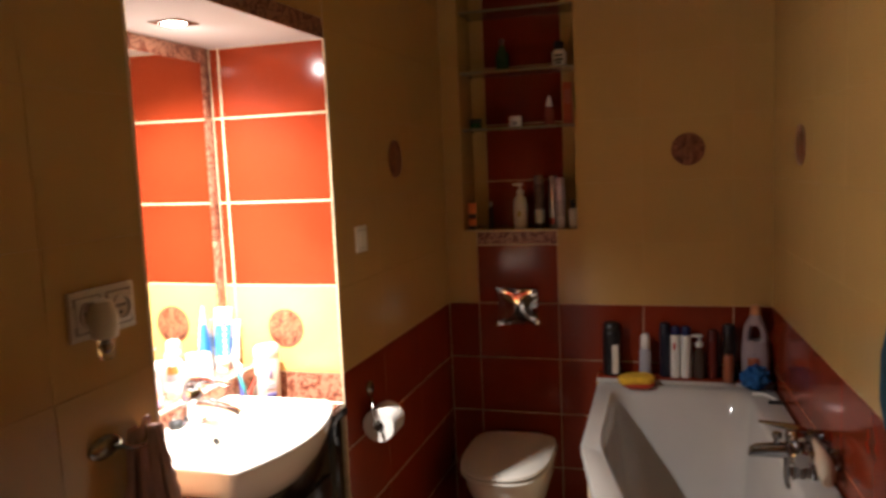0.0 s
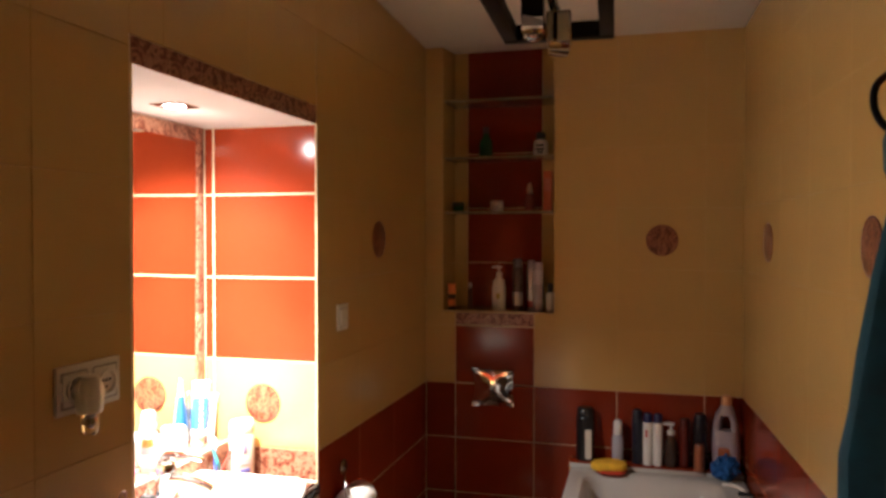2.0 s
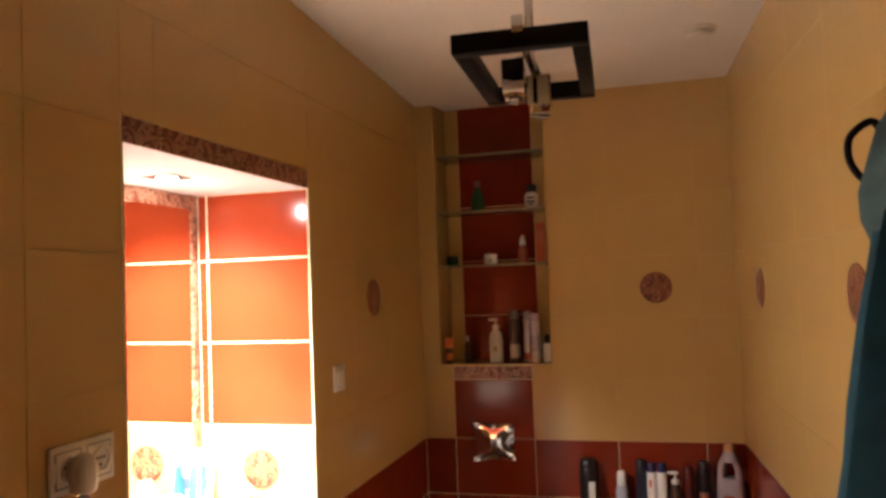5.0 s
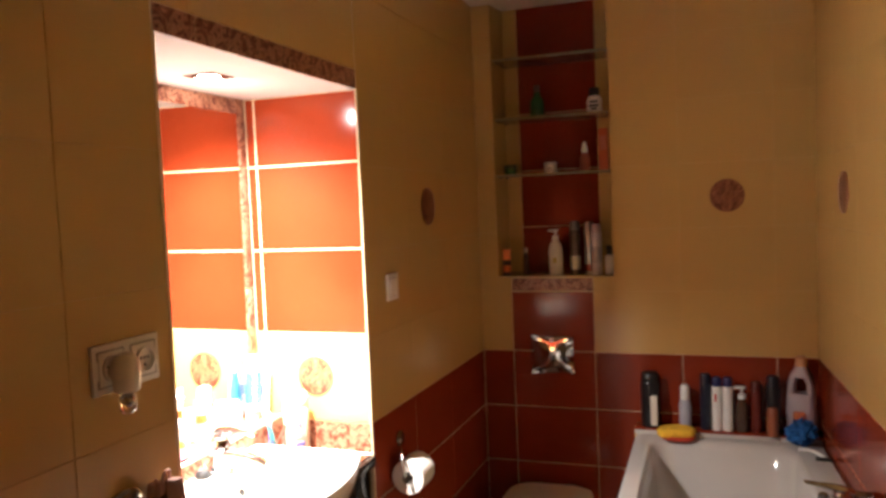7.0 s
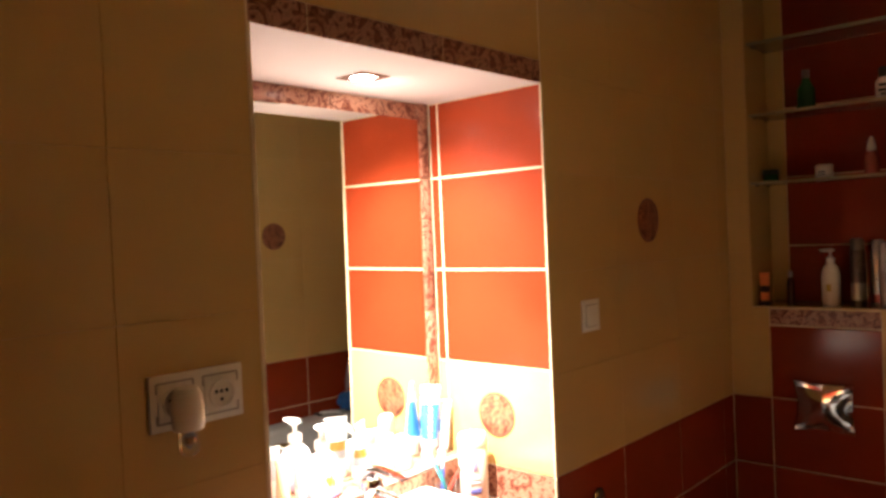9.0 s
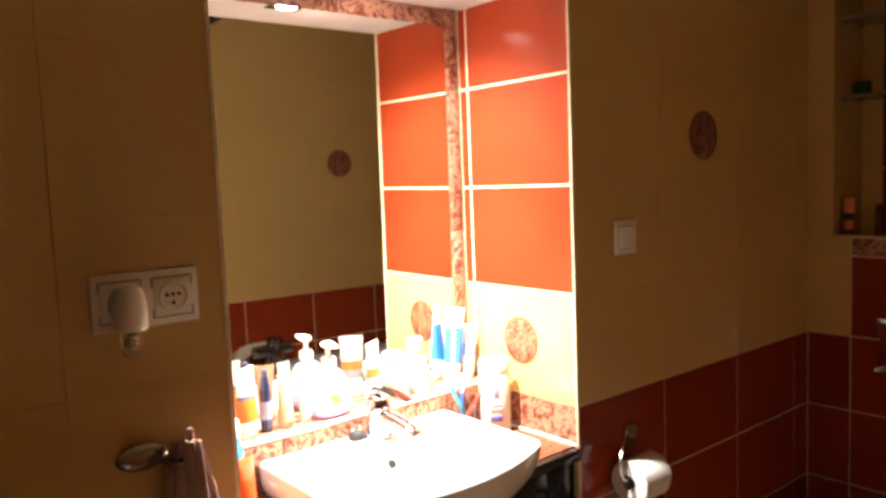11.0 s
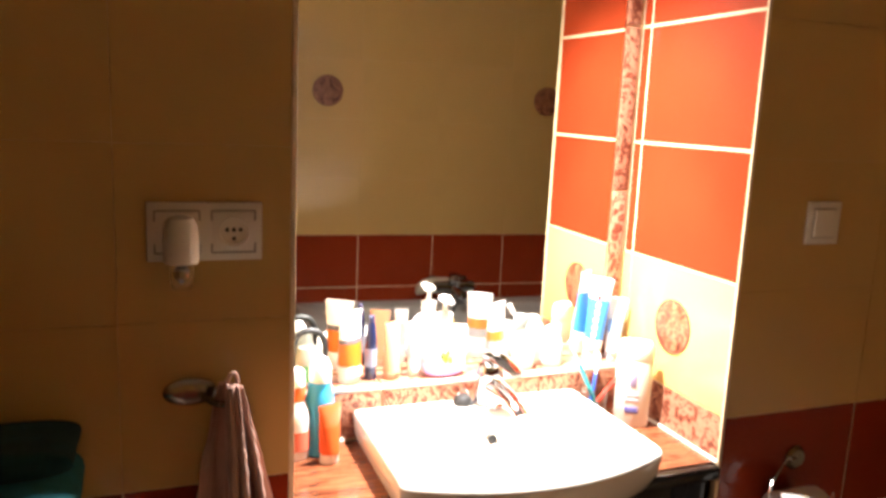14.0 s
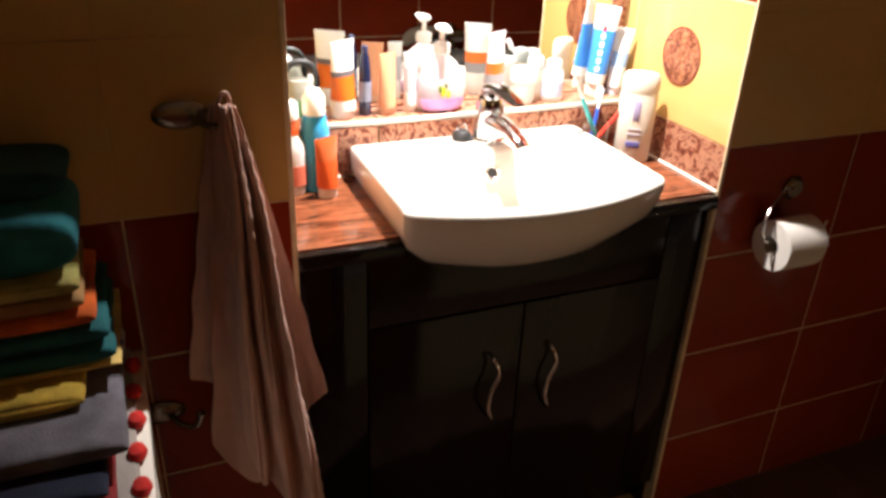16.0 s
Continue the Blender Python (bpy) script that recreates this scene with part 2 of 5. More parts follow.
# ---------- niche: mirror, ledge, worktop, cabinet, basin ----------
LEDGE_X, LEDGE_Z = -0.305, 1.018
WT = 0.903
mirror = thing("wall_mirror", "large frameless mirror filling the niche above the ledge", "mirror")
pane = part("mirror_pane", boxes((-0.005, 0.0, NY0 + 0.003, NY1 - 0.05, 0.0, NTOP - 0.050 - LEDGE_Z)), MIRROR, mirror, "", 0)
pane.matrix_basis = pose(MIRROR_X - 0.0088, 0, LEDGE_Z + 0.002, 0, 0.3, -0.19)
trim = structure("decor_border", boxes((MIRROR_X - 0.012, MIRROR_X - 0.002, NY1 - 0.052, NY1, 0.9, NTOP - 0.001), (MIRROR_X - 0.012, MIRROR_X - 0.002, NY0, NY1 - 0.052, NTOP - 0.050, NTOP - 0.0025)), GROUT, "marbled border strips framing the mirror")
for z0, z1 in ((LEDGE_Z, 1.42), (1.424, 1.80), (1.804, NTOP - 0.002)):
    part("border_tile", boxes((MIRROR_X - 0.003, MIRROR_X + 0.004, NY1 - 0.046, NY1 - 0.008, z0, z1), bevel=0.001), DECOR, trim)
for y0, y1 in ((NY0 + 0.002, 1.47), (1.474, 1.84), (1.844, NY1 - 0.05)):
    part("border_tile", boxes((MIRROR_X - 0.003, MIRROR_X + 0.004, y0, y1, NTOP - 0.048, NTOP - 0.004), bevel=0.001), DECOR, trim)
ledge = structure("niche_ledge", boxes((MIRROR_X, LEDGE_X - 0.007, NY0, NY1, 0.8, LEDGE_Z - 0.007)), GROUT, "marbled tile ledge under the mirror")
for y0, y1 in ((NY0 + 0.002, 1.58), (1.584, 1.95), (1.954, NY1 - 0.007)):
    part("ledge_tile", boxes((MIRROR_X + 0.001, LEDGE_X - 0.003, y0, y1, LEDGE_Z - 0.008, LEDGE_Z), bevel=0.001), DECOR, ledge)
    part("riser_tile", boxes((LEDGE_X - 0.008, LEDGE_X, y0, y1, WT + 0.004, LEDGE_Z - 0.011), bevel=0.001), DECOR, ledge)
part("edge_trim", boxes((LEDGE_X - 0.004, LEDGE_X + 0.001, NY0 + 0.002, NY1 - 0.007, LEDGE_Z - 0.010, LEDGE_Z + 0.0005), bevel=0.0015), WHITE_PLASTIC, ledge, "pale edge trim")
edge = structure("niche_edge_trim", boxes((-0.003, 0.0015, NY1 - 0.003, NY1 + 0.005, 0.0, NTOP), (-0.003, 0.0015, NY0 - 0.005, NY0 + 0.003, 0.0, NTOP), bevel=0.001), GROUT, "pale plastic corner trim of the niche")
structure("sealant", boxes((LEDGE_X, -0.002, NY1 - 0.007, NY1 - 0.001, WT, WT + 0.006), (LEDGE_X, LEDGE_X + 0.006, NY0 + 0.01, 1.5, WT, WT + 0.006), bevel=0.002), WHITE_PLASTIC, "white silicone joint along the worktop")

top = thing("worktop", "zebrano laminate worktop with a dark rounded front edge", "worktop")
for r_ in ((LEDGE_X, -0.01, NY0 + 0.002, 1.53, WT - 0.03, WT), (LEDGE_X, -0.01, 2.03, NY1 - 0.002, WT - 0.03, WT), (LEDGE_X, -0.2, 1.53, 2.03, WT - 0.03, WT)):
    part("slab", boxes(r_), ZEBRANO, top, "", 0)
for y0, y1 in ((NY0 + 0.002, 1.53), (2.03, NY1 - 0.002)):
    part("front_edge", boxes((-0.0095, 0.012, y0, y1, WT - 0.032, WT - 0.001), bevel=0.007), WENGE, top, "glossy dark edge")

cab = thing("vanity_cabinet", "dark wenge two-door cabinet under the basin", "cabinet")
part("body", boxes((-0.39, -0.03, NY0 + 0.003, NY0 + 0.02, FLOOR, 0.87), (-0.39, -0.03, NY1 - 0.02, NY1 - 0.003, FLOOR, 0.87), (-0.39, -0.375, NY0 + 0.02, NY1 - 0.02, FLOOR, 0.87), (-0.375, -0.03, NY0 + 0.02, NY1 - 0.02, 0.1, 0.116), (-0.37, -0.06, NY0 + 0.02, NY1 - 0.02, FLOOR, 0.1)), WENGE, cab, "", 0)
for y0, y1 in ((NY0 + 0.004, 1.466), (2.112, NY1 - 0.004)):
    part("filler_panel", boxes((-0.03, -0.012, y0, y1, 0.11, 0.87), bevel=0.002), WENGE, cab)
part("apron", boxes((-0.034, -0.012, 1.469, 2.109, 0.72, 0.868), bevel=0.002), WENGE, cab)
for y0, y1, hy in ((1.469, 1.788, 1.722), (1.791, 2.109, 1.853)):
    d = part("door", boxes((-0.03, -0.010, y0, y1, 0.11, 0.717), bevel=0.002), WENGE, cab)
    bm = pipe(bmesh.new(), [(-0.012, hy, 0.612), (0.014, hy, 0.606), (0.017, hy + 0.008, 0.575), (0.016, hy - 0.006, 0.535), (0.017, hy - 0.010, 0.495), (0.014, hy, 0.464), (-0.012, hy, 0.458)], 0.0042, 10, 6)
    part("handle", bm, BRUSHED, d, "wavy brushed metal handle")


# basin: rounded outline with a bowed front
BZ = 0.972


def square_outline(rc=0.06, side=14, arc=6):
    """A rounded square of half side 1, evenly sampled."""
    pts = []
    for k in range(4):
        a0 = math.pi / 2 * k
        cx, cy = ((1 - rc, -1 + rc), (1 - rc, 1 - rc), (-1 + rc, 1 - rc), (-1 + rc, -1 + rc))[k]
        q = [(cx + rc * math.cos(a0 - math.pi / 2 + math.pi / 2 * s / arc), cy + rc * math.sin(a0 - math.pi / 2 + math.pi / 2 * s / arc)) for s in range(arc + 1)]
        pts += q
        nx = ((1, 1 - rc), (-1 + rc, 1), (-1, -1 + rc), (1 - rc, -1))[k]
        lx, ly = q[-1]
        nxt = ((1 - rc, 1 - rc), (-1 + rc, 1 - rc), (-1 + rc, -1 + rc), (1 - rc, -1 + rc))[k]
        ex, ey = nxt[0] + rc * math.cos(a0), nxt[1] + rc * math.sin(a0)
        pts += [(lx + (ex - lx) * s / side, ly + (ey - ly) * s / side) for s in range(1, side)]
    return pts


OUTLINE = square_outline()


def basin_ring(k_side, x_back, x_front, bow, z):
    """A closed outline, blunt at the back and bowed at the front."""
    c, hw = 1.777, 0.262 * k_side
    pts = []
    for w, u in OUTLINE:
        f = (w + 1) / 2
        pts.append((x_back + (x_front - x_back) * f + bow * f * (1 - u * u), c + hw * u * (1.0 + 0.01 * f), z))
    return pts


basin = thing("wash_basin", "white ceramic wash basin with a bowed front set into the worktop", "basin")
rings = [basin_ring(0.30, -0.18, -0.10, 0.03, 0.79), basin_ring(0.55, -0.24, -0.04, 0.05, 0.815), basin_ring(0.80, -0.28, 0.0, 0.065, 0.852), basin_ring(0.94, -0.298, 0.024, 0.067, 0.892),
         basin_ring(0.985, -0.302, 0.037, 0.066, 0.925), basin_ring(0.992, -0.303, 0.044, 0.066, 0.96), basin_ring(0.988, -0.301, 0.042, 0.066, BZ - 0.004), basin_ring(0.978, -0.297, 0.036, 0.066, BZ),
         basin_ring(0.925, -0.20, 0.018, 0.064, BZ - 0.001), basin_ring(0.91, -0.192, 0.012, 0.063, BZ - 0.008), basin_ring(0.87, -0.18, 0.005, 0.06, 0.93), basin_ring(0.74, -0.165, -0.025, 0.05, 0.88), basin_ring(0.45, -0.13, -0.06, 0.03, 0.852), basin_ring(0.12, -0.10, -0.075, 0.005, 0.846)]
part("bowl", loft(bmesh.new(), rings), CERAMIC, basin, "", 50)
part("overflow_ring", lathe([(0.0165, -0.003), (0.0165, 0.003), (0.013, 0.005), (0.0105, 0.003), (0.0105, -0.002)], 24), BRUSHED, basin).matrix_basis = pose(-0.176, 1.780, 0.930, 0, 74, 0)
part("overflow_hole", lathe([(0.0105, -0.004), (0.0105, 0.001)], 20), RUBBER, basin).matrix_basis = pose(-0.176, 1.780, 0.930, 0, 74, 0)
part("drain", lathe([(0.026, 0), (0.026, 0.003), (0.021, 0.006), (0.004, 0.009)], 24, at=(-0.085, 1.777, 0.847)), CHROME, basin)

# mixer tap
tap = thing("basin_mixer_tap", "chrome single-lever mixer tap on the basin deck", "tap", (-0.262, 1.80, BZ))
part("base_ring", lathe([(0.031, 0), (0.031, 0.006), (0.027, 0.010)], 28), CHROME, tap)
part("body", lathe([(0.026, 0.008), (0.025, 0.03), (0.023, 0.055), (0.024, 0.07), (0.021, 0.086), (0.010, 0.094)], 28), CHROME, tap)
bm = bmesh.new()
loft(bm, [[(x, wd * math.cos(a), z + ht * math.sin(a)) for a in [2 * math.pi * k / 16 for k in range(16)]] for x, z, wd, ht in ((0.005, 0.045, 0.019, 0.018), (0.045, 0.047, 0.017, 0.014), (0.085, 0.041, 0.015, 0.011), (0.115, 0.031, 0.013, 0.009), (0.125, 0.024, 0.012, 0.006))])
part("spout", bm, CHROME, tap)
bm = bmesh.new()
loft(bm, [[(x, wd * math.cos(a), z + ht * math.sin(a)) for a in [2 * math.pi * k / 16 for k in range(16)]] for x, z, wd, ht in ((-0.016, 0.092, 0.012, 0.008), (0.0, 0.104, 0.019, 0.011), (0.03, 0.109, 0.017, 0.008), (0.07, 0.104, 0.015, 0.005), (0.098, 0.099, 0.011, 0.003))])
part("lever", bm, CHROME, tap)
tap.matrix_basis = pose(-0.255, 1.806, BZ, 0, 0, 4) @ Matrix.Diagonal((1.12, 1.3, 1.05, 1))
plug = thing("basin_plug", "black rubber sink plug lying on the basin rim", "plug", (-0.272, 1.752, BZ))
part("stopper", lathe([(0.019, 0), (0.021, 0.006), (0.019, 0.014), (0.013, 0.020)], 24), RUBBER, plug)
part("pull_ring", pipe(bmesh.new(), [(0.0, -0.008, 0.018), (0.0, -0.010, 0.028), (0.0, 0.0, 0.034), (0.0, 0.010, 0.028), (0.0, 0.008, 0.018)], 0.0022, 8), CHROME, plug)

# recessed spot
sp = thing("recessed_spotlight", "lit square recessed spotlight in the niche soffit", "spotlight", (-0.214, 1.797, NTOP - 0.002))
bm = bmesh.new()
for a, b_ in (((-0.045, 0.045), (0.03, 0.045)), ((-0.045, 0.045), (-0.045, -0.03)), ((-0.045, -0.03), (-0.03, 0.03)), ((0.03, 0.045), (-0.03, 0.03))):
    box(bm, a[0], a[1], b_[0], b_[1], -0.0035, 0.0, 0.001)
part("bezel", bm, NICKEL, sp, "dark brushed square bezel")
part("ring", lathe([(0.031, -0.003), (0.031, 0.0), (0.028, 0.0), (0.028, -0.003)], 28), BRUSHED, sp)
part("lens", lathe([(0.0275, -0.001), (0.0275, -0.0038), (0.019, -0.0048), (0.005, -0.0052)], 24), GLOW, sp, "glowing halogen lens")

# ---------- toilet, bath ----------
wc = thing("toilet", "white wall-hung toilet with a closed lid", "toilet", (0.315, 0, 0))


def seat_ring(w, y0, y1, z, n=40):
    """A D shape, straight at the wall and round in front."""
    pts = []
    for i in range(n):
        a = 2 * math.pi * i / n
        s, q = math.sin(a), math.cos(a)
        f = (q + 1) / 2
        e = 0.35 if q > 0 else 0.85
        pts.append((w * math.copysign(abs(s) ** (0.5 if q > 0 else 0.8), s), y0 + (y1 - y0) * (0.5 + 0.5 * math.copysign(abs(q) ** e, q)), z))
    return pts


part("bowl", loft(bmesh.new(), [seat_ring(0.10, 3.05, 3.395, 0.12), seat_ring(0.12, 3.0, 3.395, 0.16), seat_ring(0.155, 2.92, 3.395, 0.25), seat_ring(0.175, 2.865, 3.395, 0.34), seat_ring(0.18, 2.855, 3.395, 0.382)]), CERAMIC, wc, "", 50)
part("seat", loft(bmesh.new(), [seat_ring(0.178, 2.845, 3.31, 0.386), seat_ring(0.183, 2.838, 3.312, 0.392), seat_ring(0.18, 2.842, 3.31, 0.402)]), WHITE_PLASTIC, wc, "", 50)
part("lid", loft(bmesh.new(), [seat_ring(0.178, 2.842, 3.345, 0.407), seat_ring(0.184, 2.834, 3.348, 0.413), seat_ring(0.182, 2.838, 3.346, 0.424), seat_ring(0.165, 2.86, 3.335, 0.431), seat_ring(0.10, 2.95, 3.28, 0.435)]), WHITE_PLASTIC, wc, "", 50)
for x in (-0.07, 0.07):
    part("hinge", cyl(bmesh.new(), (x - 0.02, 3.362, 0.418), (x + 0.02, 3.362, 0.418), 0.010), CHROME, wc)
flush = thing("flush_plate", "square chrome flush plate with a pillow-shaped face", "flush plate", (0.318, FAR, 0.988))
n = 18
bm = bmesh.new()
grid = []
for i in range(n + 1):
    col_ = []
    for j in range(n + 1):
        u, v = 2 * i / n - 1, 2 * j / n - 1
        bulge = 0.022 * math.cos(u * 1.35) * math.cos(v * 1.35) + 0.016 * (abs(u * v)) ** 1.5
        col_.append(bm.verts.new((0.097 * u * (1 - 0.10 * (1 - v * v) * u * u), -0.006 - bulge, 0.087 * v * (1 - 0.10 * (1 - u * u) * v * v))))
    grid.append(col_)
for i in range(n):
    for j in range(n):
        bm.faces.new((grid[i][j], grid[i + 1][j], grid[i + 1][j + 1], grid[i][j + 1]))
part("button", bm, CHROME, flush)
part("backing", boxes((-0.084, 0.084, -0.0075, 0.0, -0.074, 0.074), bevel=0.001), CHROME, flush)

RIM = 0.682
bath = thing("bathtub", "white acrylic asymmetric bathtub with a beige side panel", "bathtub")


def bath_outline(inset, z, n_corner=5, extra=0.0):
    """Outline of the tub: wide at the end wall, tapering to the foot."""
    def rx(y):
        return right_x(y) - 0.004
    P = [(0.668, 3.392), (0.68, 2.58), (0.86, 1.72), (rx(1.72), 1.72), (rx(3.392), 3.392)]
    inner = [(0.668 + 0.07, 3.392 - 0.13), (0.68 + 0.065, 2.60), (0.86 + 0.085, 1.72 + 0.1), (rx(1.72) - 0.11, 1.72 + 0.1), (rx(3.392) - 0.10, 3.392 - 0.13)]
    C = (1.07, 2.62)
    Q = [Vector(p).lerp(Vector(i), min(inset, 1.0)) for p, i in zip(P, inner)]
    if inset > 1.0:
        Q = [q.lerp(Vector(C), inset - 1.0) for q in Q]
    out = []
    r = 0.012 + 0.10 * min(inset, 1.0)
    for k in range(5):
        a, b, c = Q[k - 1], Q[k], Q[(k + 1) % 5]
        p0, p1 = b + (a - b).normalized() * r, b + (c - b).normalized() * r
        for s in range(n_corner + 1):
            u = s / n_corner
            p = p0 * (1 - u) ** 2 + b * 2 * u * (1 - u) + p1 * u * u
            out.append((p.x, p.y, z))
    return out


part("tub", loft(bmesh.new(), [bath_outline(0, RIM - 0.035), bath_outline(0, RIM - 0.006), bath_outline(0.05, RIM), bath_outline(0.9, RIM - 0.001), bath_outline(1.0, RIM - 0.008), bath_outline(1.03, RIM - 0.03), bath_outline(1.10, RIM - 0.17), bath_outline(1.17, RIM - 0.33), bath_outline(1.26, RIM - 0.41), bath_outline(1.5, RIM - 0.43)], cap0=False), ACRYLIC, bath, "", 40)
part("side_panel", loft(bmesh.new(), [[(x0, y0, z) for x0, y0 in ((0.69, 3.39), (0.70, 2.59), (0.878, 1.735), (1.45, 1.735), (1.45, 1.755), (0.893, 1.755), (0.72, 2.60), (0.71, 3.39))] for z in (FLOOR, RIM - 0.03)]), BATH_PANEL, bath, "plain beige panel", 0)
step = structure("bath_ledge", boxes((0.664, right_x(3.36) - 0.003, 3.315, 3.399, RIM - 0.02, RIM + 0.022)), GROUT_RED, "low red tiled ledge with a white front strip along the head of the bath")
for x0, x1 in ((0.666, 0.857), (0.86, 1.216), (1.219, 1.365)):
    part("ledge_tile", boxes((x0, x1, 3.310, 3.398, RIM + 0.019, RIM + 0.026), bevel=0.001), RED_TILE, step)
    part("riser_tile", boxes((x0, x1, 3.309, 3.316, RIM + 0.001, RIM + 0.0185), bevel=0.001), ACRYLIC, step, "white upstand strip")

# ---------- decor medallions ----------
def medallion(wall, m, r):
    """A round inset tile: rim and swirled face."""
    disc = part("medallion", lathe([(r, -0.001), (r, T + 0.0012), (r - 0.002, T + 0.0018)], 40), MEDALLION, wall)
    disc.matrix_basis = m
    rim = part("medallion_rim", lathe([(r + 0.0022, -0.001), (r + 0.0022, T + 0.0022), (r - 0.0015, T + 0.0026), (r - 0.003, T + 0.0016)], 40), DARK_RED, wall)
    rim.matrix_basis = m
    # raised scrolls on the face
    bm = bmesh.new()
    rnd = random.Random(7)
    for k in range(7):
        a0 = k * 0.9
        cx, cy, rr = 0.52 * r * math.cos(a0), 0.52 * r * math.sin(a0), r * rnd.uniform(0.2, 0.34)
        pipe(bm, [(cx + rr * (1 - 0.16 * s) * math.cos(a0 + s * 0.9), cy + rr * (1 - 0.16 * s) * math.sin(a0 + s * 0.9), T + 0.001) for s in range(6)], 0.0016, 6, 3)
    sc = part("scroll", bm, DARK_RED, wall)
    sc.matrix_basis = m


DARK_RED = varied("dark_red_glaze", (0.16, 0.035, 0.02), 0.35, 0.2, 30, 200, 0.1)

# ---------- switch and sockets ----------
sw = thing("light_switch", "white square light switch on cream tiles", "switch", (0.0, 2.404, 1.399))
part("frame", boxes((0, 0.007, -0.042, 0.042, -0.043, 0.043), bevel=0.002), WHITE_PLASTIC, sw)
part("gap", boxes((0.0065, 0.0078, -0.030, 0.030, -0.030, 0.030)), GREY_CARD, sw, "shadowed gap", 0)
part("rocker", boxes((0.005, 0.012, -0.028, 0.028, -0.028, 0.028), bevel=0.002), WHITE_PLASTIC, sw)
so = thing("double_socket", "white double wall socket, one outlet taken by a night light", "socket", (0.0, 1.211, 1.398))
part("frame", boxes((0, 0.008, -0.081, 0.081, -0.043, 0.043), bevel=0.002), WHITE_PLASTIC, so)
for c in (-0.0395, 0.0395):
    part("insert", boxes((0.006, 0.0105, c - 0.029, c + 0.029, -0.029, 0.029), bevel=0.0015), WHITE_PLASTIC, so)
    for s0 in (-1, 1):
        part("slot", boxes((0.0075, 0.0088, c - 0.031, c + 0.031, s0 * 0.031 - 0.0012, s0 * 0.031 + 0.0012)), GREY_CARD, so, "", 0)
    for s1 in (-1, 1):
        for s0 in (-1, 1):
            part("slot", boxes((0.0075, 0.0088, c + s1 * 0.031 - 0.0012, c + s1 * 0.031 + 0.0012, s0 * 0.024 - 0.008, s0 * 0.024 + 0.0065)), GREY_CARD, so, "", 0)
    d = part("outlet", lathe([(0.0235, 0), (0.0235, 0.005), (0.0215, 0.0062), (0.0195, 0.005), (0.019, 0.0004), (0.001, 0.0003)], 32), WHITE_PLASTIC, so)
    d.matrix_basis = pose(0.0106, c, 0, 0, 90, 0)
    for hy, hz in ((-0.0095, 0.003), (0.0095, 0.003), (0, 0.003), (0, -0.010)):
        part("pin_hole", lathe([(0.0031, 0), (0.0031, 0.0012)], 12), RUBBER, so).matrix_basis = pose(0.0104, c + hy, hz, 0, 90, 0)
nl = thing("plug_in_night_light", "cream plug-in night light with a clear lower end", "night light", (0.012, 1.176, 1.392))
part("housing", loft(bmesh.new(), [[(0.024 + dx * math.cos(a), dy * math.sin(a), z) for a in [2 * math.pi * k / 24 for k in range(24)]] for z, dx, dy in ((0.034, 0.006, 0.007), (0.030, 0.016, 0.017), (0.018, 0.021, 0.022), (-0.005, 0.023, 0.025), (-0.03, 0.022, 0.0245), (-0.034, 0.020, 0.023))]), WHITE_PLASTIC, nl)
part("lens", loft(bmesh.new(), [[(0.024 + dx * math.cos(a), dy * math.sin(a), z) for a in [2 * math.pi * k / 20 for k in range(20)]] for z, dx, dy in ((-0.034, 0.014, 0.016), (-0.055, 0.014, 0.016), (-0.068, 0.013, 0.015), (-0.073, 0.009, 0.010))]), CLEAR, nl, "clear plastic end")
part("bulb", lathe([(0.004, -0.036), (0.009, -0.044), (0.009, -0.054), (0.003, -0.062)], 16, at=(0.024, 0, 0)), CHROME, nl, "small bulb")
part("plug", cyl(bmesh.new(), (-0.004, 0, 0), (0.008, 0, 0), 0.017), WHITE_PLASTIC, nl)


# ---------- hooks, hanging towel ----------
def towel_hook(z, y):
    hk = thing("towel_hook", "oval dark chrome towel hook screwed to the tiles", "hook", (0, y, z), 0, "towel hooks")
    part("plate", loft(bmesh.new(), [[(x, ry * math.cos(a), rz * math.sin(a)) for a in [2 * math.pi * k / 28 for k in range(28)]] for x, ry, rz in ((0, 0.040, 0.021), (0.006, 0.040, 0.021), (0.012, 0.034, 0.016), (0.015, 0.02, 0.009))]), NICKEL, hk)
    part("arm", pipe(bmesh.new(), [(0.010, 0.012, 0.0), (0.035, 0.03, -0.008), (0.05, 0.052, -0.006), (0.05, 0.062, 0.012)], 0.0052, 12), NICKEL, hk)
    part("tip", lathe([(0.003, -0.006), (0.0075, -0.003), (0.008, 0.002), (0.004, 0.007)], 16, at=(0.05, 0.062, 0.016)), NICKEL, hk)
    return hk


towel_hook(1.153, 1.187)
towel_hook(0.642, 1.098)
towel = thing("hanging_towel", "dusty pink terry towel hanging in folds from a hook", "towel")


